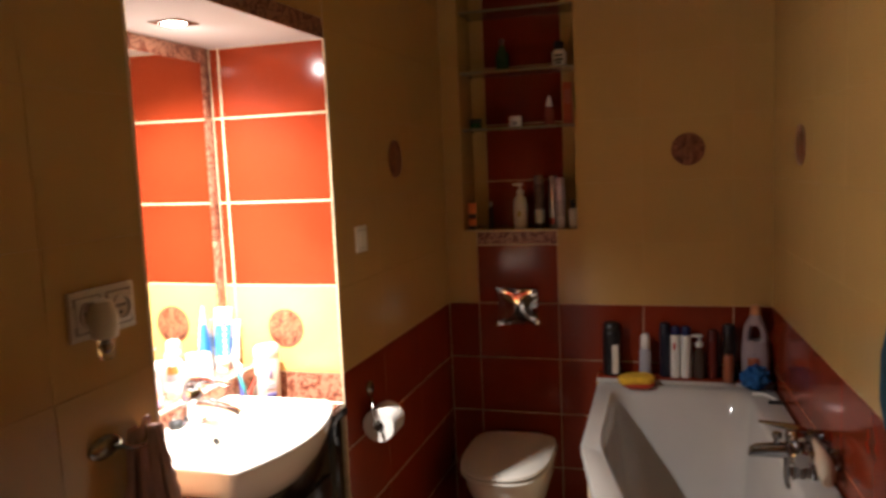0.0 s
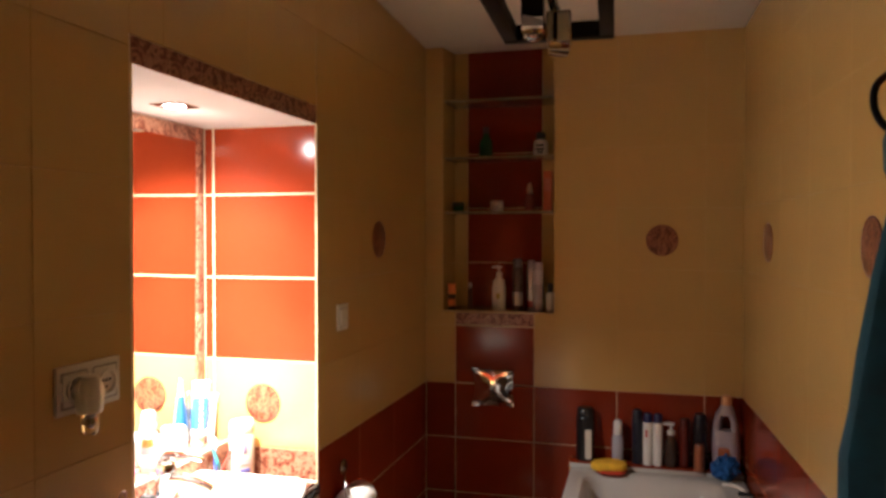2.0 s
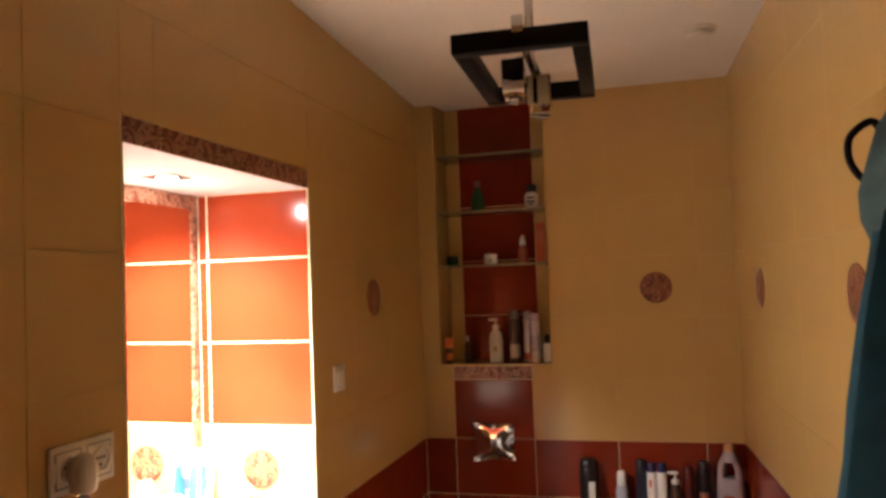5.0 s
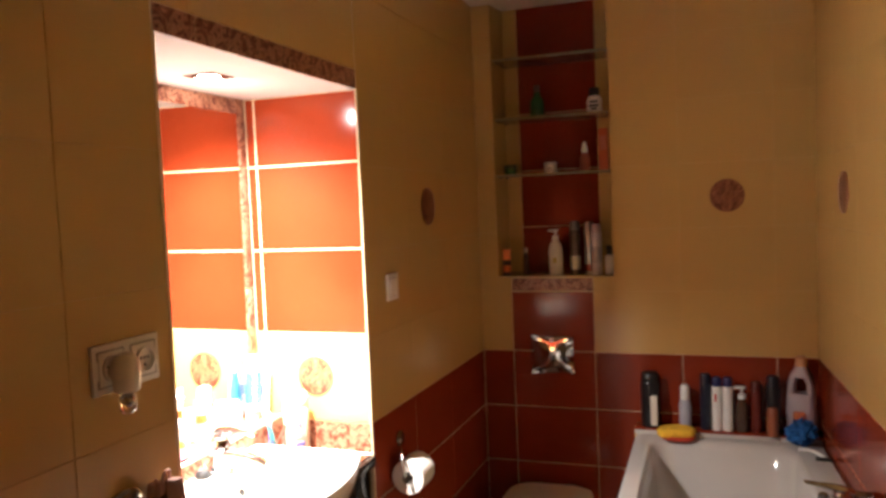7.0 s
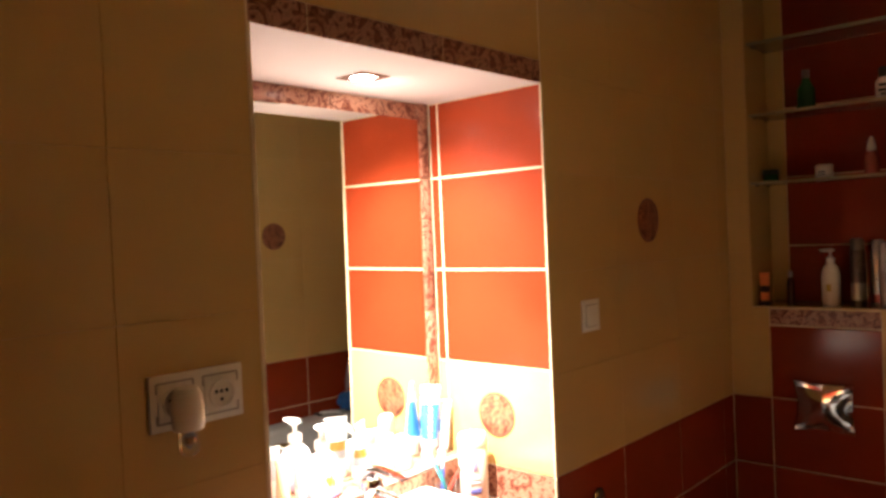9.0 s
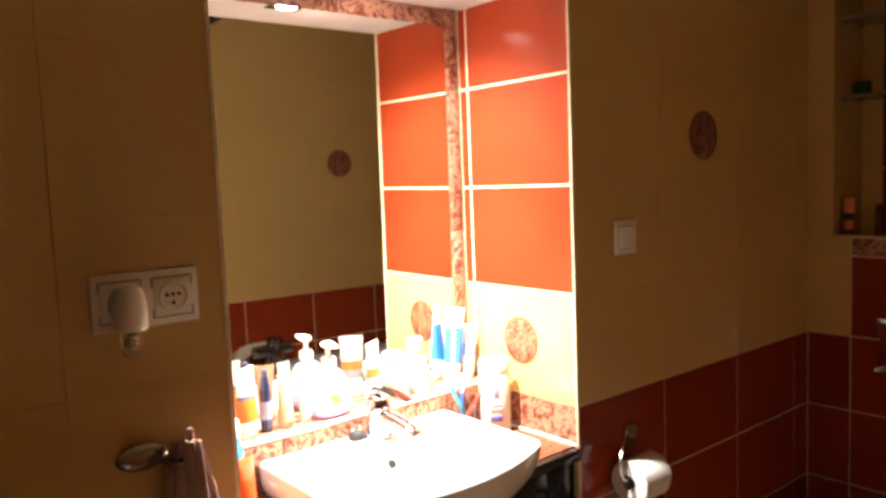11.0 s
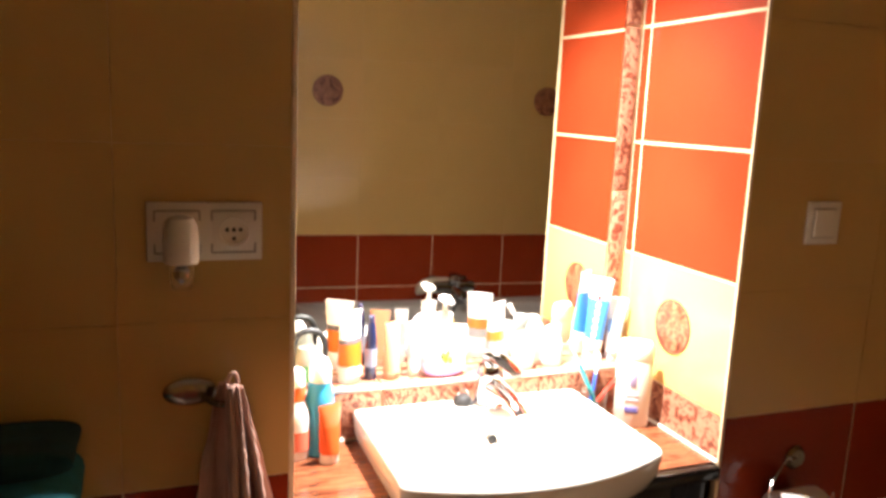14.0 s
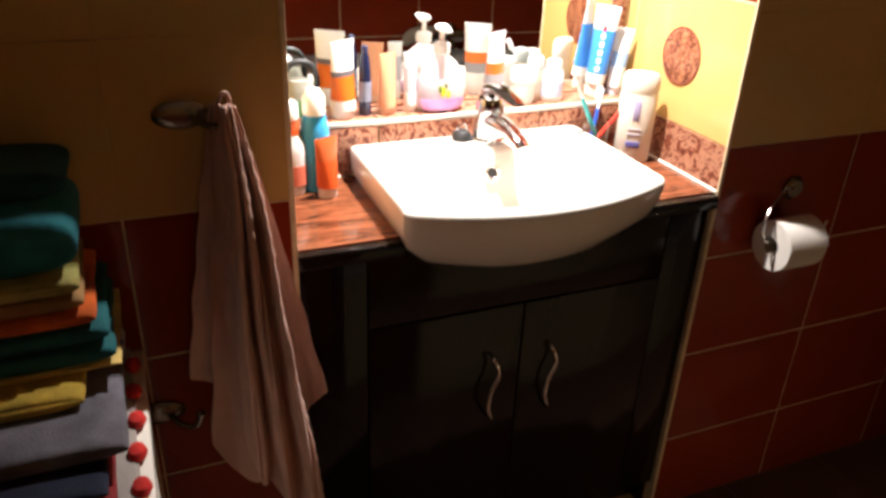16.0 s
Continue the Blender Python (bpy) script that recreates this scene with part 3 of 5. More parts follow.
def cloth(top, bottom, z_top, z_low, x0, waves, amp, phase, dip=0.0, thick=0.007):
    """A hanging sheet: top and bottom give its edges along the wall, z_low the hem's height at each edge."""
    n, m = 26, 30
    rings = []
    for j in range(m):
        v = j / (m - 1)
        e = v ** 0.85
        y0, y1 = top[0] + (bottom[0] - top[0]) * e, top[1] + (bottom[1] - top[1]) * e
        front, back = [], []
        for i in range(n):
            u = i / (n - 1)
            z_end = z_low[0] + (z_low[1] - z_low[0]) * u - dip * (1 - (2 * u - 1) ** 2)
            x = x0 + 0.014 * v + amp * (0.35 + 0.65 * v) * math.sin(2 * math.pi * waves * u + phase + 0.5 * v) + 0.005 * noise.noise((u * 5, v * 7, phase))
            y = y0 + (y1 - y0) * u + 0.004 * noise.noise((v * 8, u * 3, phase + 4))
            z = z_top + (z_end - z_top) * v + 0.004 * v * noise.noise((u * 9, phase, 2))
            t = thick * (1.7 if u < 0.06 or u > 0.94 or v > 0.97 else 1.0)
            front.append((max(0.010, x + t / 2), y, z))
            back.append((max(0.003, x - t / 2), y, z))
        rings.append(front + back[::-1])
    return loft(bmesh.new(), rings)


for top_, low_, zt, zl, x0, wv, am, ph, dp in (
        ((1.226, 1.240), (1.150, 1.246), 1.172, (0.735, 0.668), 0.026, 0.9, 0.006, 0.4, 0.0),
        ((1.230, 1.246), (1.172, 1.292), 1.174, (0.600, 0.560), 0.040, 1.1, 0.009, 2.2, 0.085),
        ((1.234, 1.252), (1.222, 1.292), 1.181, (0.600, 0.455), 0.068, 1.6, 0.017, 4.4, 0.02),
        ((1.244, 1.258), (1.284, 1.350), 1.178, (0.350, 0.390), 0.062, 1.2, 0.016, 1.2, 0.0),
        ((1.246, 1.256), (1.325, 1.372), 1.168, (0.600, 0.655), 0.030, 0.7, 0.006, 3.0, 0.0)):
    part("fold", cloth(top_, low_, zt, zl, x0, wv, am, ph, dp), PINK_TOWEL, towel, "", 60)
for ys, ye, zb, xo in ((1.237, 1.246, 0.52, 0.098), (1.243, 1.285, 0.46, 0.096), (1.252, 1.346, 0.42, 0.086), (1.236, 1.238, 0.70, 0.058)):
    rings = []
    for j in range(80):
        v = j / 79
        r = (0.0056 + 0.0010 * math.sin(j * 1.9) + 0.0026 * noise.noise((j * 0.7, ys * 9, 0))) * min(1.0, 0.45 + 4 * v)
        c = (xo - 0.022 + 0.022 * v ** 0.5 + 0.006 * math.sin(7 * v + ys * 40), ys + (ye - ys) * v ** 0.85 + 0.004 * math.sin(9 * v), 1.178 + (zb - 1.178) * v)
        rings.append([(c[0] + r * math.cos(a), c[1] + r * math.sin(a), c[2]) for a in [2 * math.pi * k / 10 for k in range(10)]])
    part("hem", loft(bmesh.new(), rings), PINK_TOWEL, towel, "thick ruffled hem", 60)
part("hanging_loop", pipe(bmesh.new(), [(0.045, 1.236, 1.17), (0.05, 1.240, 1.19), (0.052, 1.249, 1.192), (0.048, 1.252, 1.17)], 0.003, 8), PINK_TOWEL, towel)

# ---------- toilet roll ----------
tr = thing("toilet_roll_holder", "dark chrome wire toilet roll holder on red tiles", "roll holder", (-0.001, 2.412, 0.893))
part("plate", lathe([(0.026, 0), (0.026, 0.006), (0.019, 0.012)], 28), NICKEL, tr).matrix_basis = pose(0, 0, 0, 0, 90, 0)
part("arm", pipe(bmesh.new(), [(0.008, 0, 0.002), (0.030, -0.055, 0.002), (0.054, -0.105, -0.018), (0.064, -0.122, -0.055), (0.064, -0.108, -0.083), (0.064, -0.07, -0.0885), (0.064, 0.02, -0.0885), (0.064, 0.045, -0.08), (0.064, 0.055, -0.058)], 0.0030, 10), BRUSHED, tr)
roll = thing("toilet_roll", "white toilet paper roll on the wire holder", "toilet roll", (0.062, 2.374, 0.795))
bm = bmesh.new()
prof = [(0.020, -0.050), (0.053, -0.050), (0.0545, -0.047), (0.0545, 0.047), (0.053, 0.050), (0.020, 0.050)]
rings = [[(r * math.cos(2 * math.pi * i / 40), h, r * math.sin(2 * math.pi * i / 40)) for i in range(40)] for r, h in prof]
loft(bm, rings + [rings[0]], False, False)
part("paper", bm, PAPER, roll)
part("core", loft(bmesh.new(), [[(r * math.cos(2 * math.pi * i / 28), h, r * math.sin(2 * math.pi * i / 28)) for i in range(28)] for r, h in ((0.020, -0.0495), (0.020, 0.0495), (0.0185, 0.0495), (0.0185, -0.0495))], False, False), GREY_CARD, roll, "grey card core")
bm = bmesh.new()
loft(bm, [[(0.0563 * math.cos(a), h, 0.0563 * math.sin(a)) for h in (-0.05, 0.05)] + [(0.0550 * math.cos(a), h, 0.0550 * math.sin(a)) for h in (0.05, -0.05)] for a in [radians(100 - 10 * k) for k in range(10)]])
part("loose_sheet", bm, PAPER, roll)

# ---------- ceiling lamp, vent ----------
ENAMEL = varied("pale_enamel", (0.62, 0.56, 0.47), 0.35, 0.06, 14, 120, 0.02)
FROSTED = varied("frosted_plate", (0.40, 0.36, 0.26), 0.3, 0.1, 20, 120, 0.03)
LX, LY, LZ = 0.772, 1.812, 2.18
lamp = thing("ceiling_lamp", "unlit ceiling lamp with a black square frame and two spot heads", "ceiling lamp", (LX, LY, LZ), 2.5)
for nm, b_ in (("frame_bar", (-0.142, 0.142, -0.25, -0.215)), ("frame_bar", (-0.142, 0.142, 0.215, 0.25)), ("frame_bar", (-0.142, -0.107, -0.2145, 0.2145)), ("frame_bar", (0.107, 0.142, -0.2145, 0.2145))):
    part(nm, boxes((*b_, 0.0, 0.042), bevel=0.002), BLACK_METAL, lamp)
part("cross_bar", boxes((-0.012, 0.012, -0.25, 0.25, 0.043, 0.055), bevel=0.002), CHROME, lamp)
part("clip", boxes((-0.012, 0.012, -0.262, -0.246, 0.03, 0.066), bevel=0.002), CHROME, lamp)
part("rod", cyl(bmesh.new(), (0, 0, 0.055), (0, 0, ceil_z(LY) - LZ - 0.02), 0.011), CHROME, lamp, "chrome rod")
part("canopy", lathe([(0.055, 0), (0.055, -0.018), (0.045, -0.024), (0.01, -0.026)], 32, at=(0, 0, ceil_z(LY) - LZ)), CHROME, lamp)
hd = part("spot_head", boxes((-0.066, -0.014, -0.034, -0.028, -0.010, 0.043), bevel=0.002), BLACK_METAL, lamp, "black lacquered spot bracket")
part("side_plate", boxes((-0.066, -0.0635, -0.0278, 0.012, -0.04, 0.04), bevel=0.0008), CHROME, hd)
part("side_plate", boxes((-0.0165, -0.014, -0.0278, 0.012, -0.04, 0.04), bevel=0.0008), CHROME, hd)
part("reflector", loft(bmesh.new(), [[(-0.062, -0.040, -0.006), (-0.018, -0.040, -0.018), (-0.018, 0.008, -0.018), (-0.062, 0.008, -0.006)], [(-0.064, -0.044, -0.034), (-0.016, -0.044, -0.034), (-0.016, 0.008, -0.034), (-0.064, 0.008, -0.034)]]), ENAMEL, hd, "pale enamelled lamp holder", 0)
part("lens", lathe([(0.024, -0.036), (0.0245, -0.046), (0.021, -0.056), (0.010, -0.061)], 28, at=(-0.040, -0.010, 0)), CLEAR, hd, "round glass lens")
part("stem", cyl(bmesh.new(), (-0.040, -0.012, 0.042), (-0.012, -0.012, 0.0515), 0.006), CHROME, lamp)
hd = part("spot_head", boxes((0.0, 0.052, -0.126, -0.074, -0.030, -0.026), bevel=0.001), CHROME, lamp, "open chrome spot bracket")
part("side_plate", boxes((0.0, 0.003, -0.124, -0.076, -0.092, -0.0302), bevel=0.0008), CHROME, hd)
part("side_plate", boxes((0.049, 0.052, -0.124, -0.076, -0.092, -0.0302), bevel=0.0008), CHROME, hd)
part("front_plate", boxes((0.0035, 0.014, -0.1255, -0.123, -0.090, -0.031), bevel=0.0006), FROSTED, hd, "frosted front plate")
part("front_plate", boxes((0.024, 0.0485, -0.1255, -0.123, -0.090, -0.031), bevel=0.0006), FROSTED, hd, "frosted front plate")
part("socket", boxes((0.014, 0.038, -0.114, -0.086, -0.084, -0.0302), bevel=0.002), BLACK_METAL, hd, "black lamp socket")
part("lens", boxes((-0.021, 0.021, -0.021, 0.021, -0.0145, 0.0145), bevel=0.003), CLEAR, hd, "square glass lens").matrix_basis = pose(0.026, -0.10, -0.102, 0, 8, 12)
part("stem", cyl(bmesh.new(), (0.022, -0.10, -0.027), (0.006, -0.10, 0.044), 0.006), CHROME, lamp)
vent = thing("ceiling_vent", "round white ceiling valve with a dark gap", "vent", (1.222, 2.80, ceil_z(2.80)))
part("ring", lathe([(0.064, 0.004), (0.064, -0.004), (0.058, -0.007), (0.050, -0.004)], 36), PLASTER, vent)
part("gap", lathe([(0.051, 0.002), (0.051, -0.0035)], 32), RUBBER, vent, "dark gap")
part("disc", lathe([(0.016, -0.004), (0.016, -0.018), (0.040, -0.020), (0.036, -0.026), (0.01, -0.028)], 32), PLASTER, vent)

# ---------- robe on the east wall ----------
RY = 1.50
HY = 1.64
rh = thing("robe_hook", "dark bent metal robe hook on the wall", "hook", (right_x(HY), HY, 1.93))
part("plate", boxes((-0.008, 0.0, -0.02, 0.02, -0.05, 0.03), bevel=0.003), BLACK_METAL, rh)
part("ring", pipe(bmesh.new(), [(-0.004, 0.0, -0.03), (-0.03, 0.02, -0.06), (-0.055, 0.04, -0.02), (-0.055, 0.035, 0.03), (-0.02, 0.015, 0.055), (-0.004, 0.0, 0.02)], 0.007, 10), BLACK_METAL, rh)
robe = thing("bath_robe", "teal terry bath robe hanging from a wall hook", "bath robe")


def drape(rows, phase, n=40, amp=0.014):
    """Cloth hanging against the east wall; rows: z, y centre, half width, depth."""
    rings = []
    for z, yc, w, d in rows:
        ring = []
        for i in range(n):
            a = 2 * math.pi * i / n
            y = yc + w * math.cos(a)
            rip = amp * math.sin(5 * math.cos(a) + phase) * max(0.0, -math.sin(a) + 0.3)
            d_ = d - 0.02
            x = right_x(y) - 0.010 - d_ / 2 + d_ / 2 * math.sin(a) * 1.0 - rip + 0.006 * noise.noise((y * 9, z * 6, phase))
            ring.append((min(x, right_x(y) - 0.008), y, z + 0.01 * noise.noise((y * 8, phase, 2))))
        rings.append(ring)
    return loft(bmesh.new(), rings)


HOOD = varied("grey_teal_terry", (0.045, 0.080, 0.082), 0.95, 0.35, 12, 380, 0.9)
part("hood", drape([(1.99, RY + 0.03, 0.020, 0.034), (1.96, RY + 0.02, 0.045, 0.055), (1.90, RY + 0.005, 0.070, 0.078), (1.84, RY - 0.01, 0.085, 0.100), (1.79, RY - 0.015, 0.085, 0.100), (1.745, RY - 0.015, 0.070, 0.084), (1.715, RY - 0.015, 0.045, 0.07)], 0.4, amp=0.006), HOOD, robe, "greyish lining of the hood", 60)
part("body", drape([(1.90, RY - 0.01, 0.04, 0.055), (1.82, RY - 0.015, 0.065, 0.072), (1.73, RY - 0.015, 0.085, 0.088), (1.60, RY - 0.01, 0.10, 0.112), (1.46, RY, 0.108, 0.128), (1.36, RY, 0.112, 0.142), (1.28, RY, 0.115, 0.158), (1.20, RY, 0.115, 0.160), (1.15, RY, 0.11, 0.15)], 1.3, amp=0.010), ROBE_TEAL, robe, "", 60)
part("sleeve", drape([(1.80, RY - 0.06, 0.014, 0.068), (1.72, RY - 0.065, 0.026, 0.090), (1.62, RY - 0.065, 0.034, 0.110), (1.5, RY - 0.065, 0.040, 0.132), (1.3, RY - 0.06, 0.045, 0.160), (1.19, RY - 0.06, 0.040, 0.158)], 2.2), ROBE_TEAL, robe, "", 60)

# ---------- bath mixer ----------
MY = 2.45
DARK_CHROME = varied("worn_chrome", (0.48, 0.48, 0.49), 0.12, 0.1, 10, 80, 0.01, metal=1.0)
mx = thing("bath_mixer", "chrome wall mixer with a shower handset over the bath", "bath mixer", (right_x(MY), MY, 0.765))
part("body", lathe([(0.020, -0.10), (0.027, -0.095), (0.027, -0.06), (0.030, -0.03), (0.030, 0.03), (0.027, 0.06), (0.027, 0.095), (0.020, 0.10)], 28), DARK_CHROME, mx).matrix_basis = pose(-0.098, 0, 0, 90, 0, 0)
for yy in (-0.075, 0.075):
    part("wall_union", lathe([(0.034, 0), (0.034, 0.008), (0.026, 0.016), (0.019, 0.024), (0.019, 0.085)], 28), DARK_CHROME, mx).matrix_basis = pose(0, yy, 0, 0, -90, 0)
bm = bmesh.new()
loft(bm, [[(x, wd * math.cos(a), z + ht * math.sin(a)) for a in [2 * math.pi * k / 18 for k in range(18)]] for x, z, wd, ht in ((-0.09, -0.008, 0.027, 0.028), (-0.13, -0.010, 0.024, 0.025), (-0.175, -0.012, 0.021, 0.022), (-0.208, -0.015, 0.020, 0.020), (-0.224, -0.020, 0.017, 0.015), (-0.229, -0.024, 0.010, 0.007))])
part("spout", bm, DARK_CHROME, mx)
part("cartridge", lathe([(0.027, 0.02), (0.027, 0.045), (0.022, 0.056), (0.012, 0.06)], 24), DARK_CHROME, mx).matrix_basis = pose(-0.098, 0, 0, 0, -6, 0)
bm = bmesh.new()
loft(bm, [[(x, wd * math.cos(a), z + ht * math.sin(a)) for a in [2 * math.pi * k / 16 for k in range(16)]] for x, z, wd, ht in ((-0.07, 0.052, 0.014, 0.008), (-0.10, 0.060, 0.022, 0.010), (-0.145, 0.066, 0.018, 0.007), (-0.20, 0.074, 0.012, 0.003))])
part("lever", bm, DARK_CHROME, mx)
part("diverter", lathe([(0.009, 0.0), (0.009, 0.02), (0.014, 0.024), (0.014, 0.036), (0.010, 0.04)], 20, at=(-0.15, 0, 0.004)), DARK_CHROME, mx)
part("hose_outlet", cyl(bmesh.new(), (-0.12, 0, -0.015), (-0.12, 0, -0.05), 0.012, 0.010, 18), DARK_CHROME, mx)
part("hose", pipe(bmesh.new(), [(-0.122, 0.0, -0.035), (-0.123, 0.0, -0.085), (-0.116, -0.008, -0.118), (-0.102, -0.016, -0.098), (-0.096, -0.018, -0.020)], 0.0085, 12), DARK_CHROME, mx, "bent metal outlet pipe")
part("hose", pipe(bmesh.new(), [(-0.070, -0.010, -0.015), (-0.085, -0.025, -0.10), (-0.110, -0.045, -0.24), (-0.150, -0.09, -0.36), (-0.140, -0.16, -0.36), (-0.085, -0.14, -0.24), (-0.055, -0.04, -0.10), (-0.050, 0.035, -0.01)], 0.0078, 12), DARK_CHROME, mx, "metal shower hose")
part("holder", boxes((-0.075, 0.0, 0.012, 0.034, 0.018, 0.048), bevel=0.005), DARK_CHROME, mx, "handset holder")
bm = bmesh.new()
loft(bm, [[(x + r * math.cos(a) * 0.7, y, z + r * math.sin(a)) for a in [2 * math.pi * k / 22 for k in range(22)]] for x, y, z, r in ((-0.052, 0.05, 0.046, 0.009), (-0.052, 0.03, 0.050, 0.013), (-0.052, -0.02, 0.050, 0.015), (-0.05, -0.06, 0.044, 0.021), (-0.048, -0.09, 0.034, 0.030), (-0.046, -0.12, 0.022, 0.034), (-0.046, -0.145, 0.010, 0.029), (-0.048, -0.157, 0.002, 0.015))])
bmesh.ops.translate(bm, verts=bm.verts, vec=(0.004, -0.012, -0.030))
part("handset", bm, varied("aged_cream_plastic", (0.50, 0.40, 0.30), 0.4, 0.08, 12, 100, 0.03), mx, "cream plastic shower handset")


# ---------- bottles, tubes, jars ----------
def band(r, z0, z1, sx, sy, material, parent, label="", seg=28):
    return part("label_band", lathe([(r, z0), (r, z1)], seg, sx, sy), material, parent, label)


def tube(name, label, at, h, w, colors, turn=0.0, cap=0.25, lean=0.0):
    """A squeeze tube standing on its cap, crimped at the top. colors: cap, then (share, colour) zones upwards."""
    ob = thing(name, label, "tube", at, turn)
    ob.matrix_basis = pose(*at, lean, 0, turn)
    ch = h * cap * 0.5
    part("cap", lathe([(w * 0.40, 0), (w * 0.41, ch * 0.1), (w * 0.38, ch)], 24, 0.85, 1.0), plastic(colors[0], 0.3, "cap_plastic"), ob)

    def ring(v, grow=0.0):
        d = w * 0.40 * (1 - v) ** 0.8 + 0.0022 + grow
        ww = w * 0.42 + w * 0.10 * v + grow
        return [(d * math.sin(2 * math.pi * i / 28), ww * math.cos(2 * math.pi * i / 28), ch + (h - ch) * v) for i in range(28)]
    start = 0.0
    for k, (share, col) in enumerate(colors[1:]):
        end = share
        part("body" if k == 0 else "print_zone", loft(bmesh.new(), [ring(start + (end - start) * s / 5) for s in range(6)]), plastic(col, 0.32, "tube_plastic"), ob, "", 60)
        start = end
    part("crimp", boxes((-0.0022, 0.0022, -w * 0.52, w * 0.52, h - 0.012, h), bevel=0.0008), plastic(colors[-1][1], 0.32, "tube_plastic"), ob)
    return ob


def bottle(name, label, cat, at, prof, mat_, sx=1.0, sy=1.0, cap=None, bands=(), turn=0.0):
    """A turned bottle; cap = (profile, material); bands = (radius, z0, z1, material)."""
    ob = thing(name, label, cat, at, turn)
    part("body", lathe(prof, 28, sx, sy), mat_, ob, "", 50)
    if cap:
        part("cap", lathe(cap[0], 24, cap[2] if len(cap) > 2 else 1.0, 1.0), cap[1], ob, "", 50)
    for r, z0, z1, bmat in bands:
        band(r, z0, z1, sx, sy, bmat, ob)
    return ob


def pump_top(ob, z, mat_, s=1.0, way=1):
    part("collar", lathe([(0.014 * s, z), (0.014 * s, z + 0.014 * s), (0.008 * s, z + 0.018 * s)], 20), mat_, ob)
    part("stem", cyl(bmesh.new(), (0, 0, z + 0.014 * s), (0, 0, z + 0.034 * s), 0.0042 * s, None, 12), mat_, ob)
    part("pump_head", loft(bmesh.new(), [[(x * s, wd * s * math.cos(a), z + (0.04 + ht * math.sin(a)) * s) for a in [2 * math.pi * k / 14 for k in range(14)]] for x, wd, ht in ((-0.012 * way, 0.008, 0.004), (0.0, 0.012, 0.007), (0.014 * way, 0.009, 0.006), (0.032 * way, 0.005, 0.003))]), mat_, ob)


def can_profile(r, h):
    return [(r * 0.94, 0), (r, 0.003), (r, h * 0.80), (r * 0.96, h * 0.83), (r * 0.72, h * 0.87)]


def can(name, label, at, r, h, body, cap_col, bands=(), turn=0.0):
    cm = plastic(cap_col, 0.35, "can_cap")
    return bottle(name, label, "spray can", at, can_profile(r, h), body, 1, 1, ([(r * 0.9, h * 0.80), (r * 0.93, h * 0.82), (r * 0.9, h * 0.97), (r * 0.7, h)], cm), bands, turn)


WHITE_P, OFFWHITE = plastic((0.80, 0.78, 0.74), 0.3, "white_pack"), plastic((0.66, 0.60, 0.50), 0.35, "offwhite_pack")
SILVER = varied("silver_can", (0.45, 0.42, 0.40), 0.3, 0.1, 14, 150, 0.03, metal=0.8)
DARK_TIN = varied("dark_tin", (0.10, 0.07, 0.06), 0.3, 0.4, 40, 150, 0.03, metal=0.6)
LZ0 = LEDGE_Z
XB = -0.347
# mirror ledge
tube("cream_tube", "white and orange squeeze tube with a dark band", (XB, 1.520, LZ0), 0.152, 0.062, [(0.75, 0.70, 0.64), (0.14, (0.75, 0.70, 0.64)), (0.50, (0.62, 0.12, 0.008)), (0.58, (0.10, 0.09, 0.10)), (1.0, (0.80, 0.78, 0.74))], 32)
bottle("perfume_bottle", "slim dark blue bottle", "bottle", (XB, 1.566, LZ0), [(0.012, 0), (0.013, 0.01), (0.0125, 0.09), (0.009, 0.12), (0.006, 0.128)], plastic((0.012, 0.016, 0.05), 0.2, "navy_pack"), 1.0, 1.0, ([(0.007, 0.126), (0.007, 0.139), (0.005, 0.141)], plastic((0.02, 0.02, 0.05), 0.3, "navy_cap")), [(0.0134, 0.03, 0.07, plastic((0.2, 0.22, 0.3), 0.4, "label_grey"))])
tube("peach_tube", "peach coloured squeeze tube", (XB, 1.613, LZ0), 0.124, 0.044, [(0.66, 0.42, 0.28), (1.0, (0.70, 0.32, 0.17))], 24)
tube("slim_tube", "slim white tube with grey print", (XB, 1.663, LZ0), 0.123, 0.030, [(0.75, 0.72, 0.68), (0.25, (0.72, 0.70, 0.68)), (0.72, (0.45, 0.43, 0.45)), (1.0, (0.80, 0.78, 0.74))], 5)
SOAP_BODY = glass_mat("clear_plastic", (0.90, 0.86, 0.86), 0.12, 1.12)
SOAP_BODY.node_tree.nodes["Principled BSDF"].inputs["Transmission Weight"].default_value = 0.62
soap = bottle("soap_dispenser", "clear domed soap dispenser with purple liquid and flower print", "dispenser", (XB + 0.004, 1.729, LZ0), [(0.034, 0), (0.050, 0.010), (0.055, 0.032), (0.049, 0.070), (0.034, 0.100), (0.016, 0.115), (0.014, 0.122)], SOAP_BODY, 0.62, 1.0)
part("liquid", lathe([(0.032, 0.003), (0.0475, 0.011), (0.0515, 0.021), (0.049, 0.0235)], 28, 0.6, 1.0), plastic((0.82, 0.36, 0.76), 0.2, "purple_soap"), soap, "purple liquid soap")
for dy, dz, col, rr in ((0.006, 0.046, (0.75, 0.55, 0.02), 0.008), (-0.006, 0.041, (0.78, 0.40, 0.03), 0.007), (0.012, 0.052, (0.12, 0.2, 0.03), 0.006), (0.0, 0.058, (0.10, 0.12, 0.03), 0.005)):
    fl = part("flower_print", lathe([(rr, 0), (rr * 0.7, 0.0012)], 10, 1.3, 0.8), plastic(col, 0.4, "print_ink"), soap)
    fl.matrix_basis = pose(0.0335 - 0.05 * (dz - 0.04), -dy, dz, 20 * dy * 100, 82, 0)
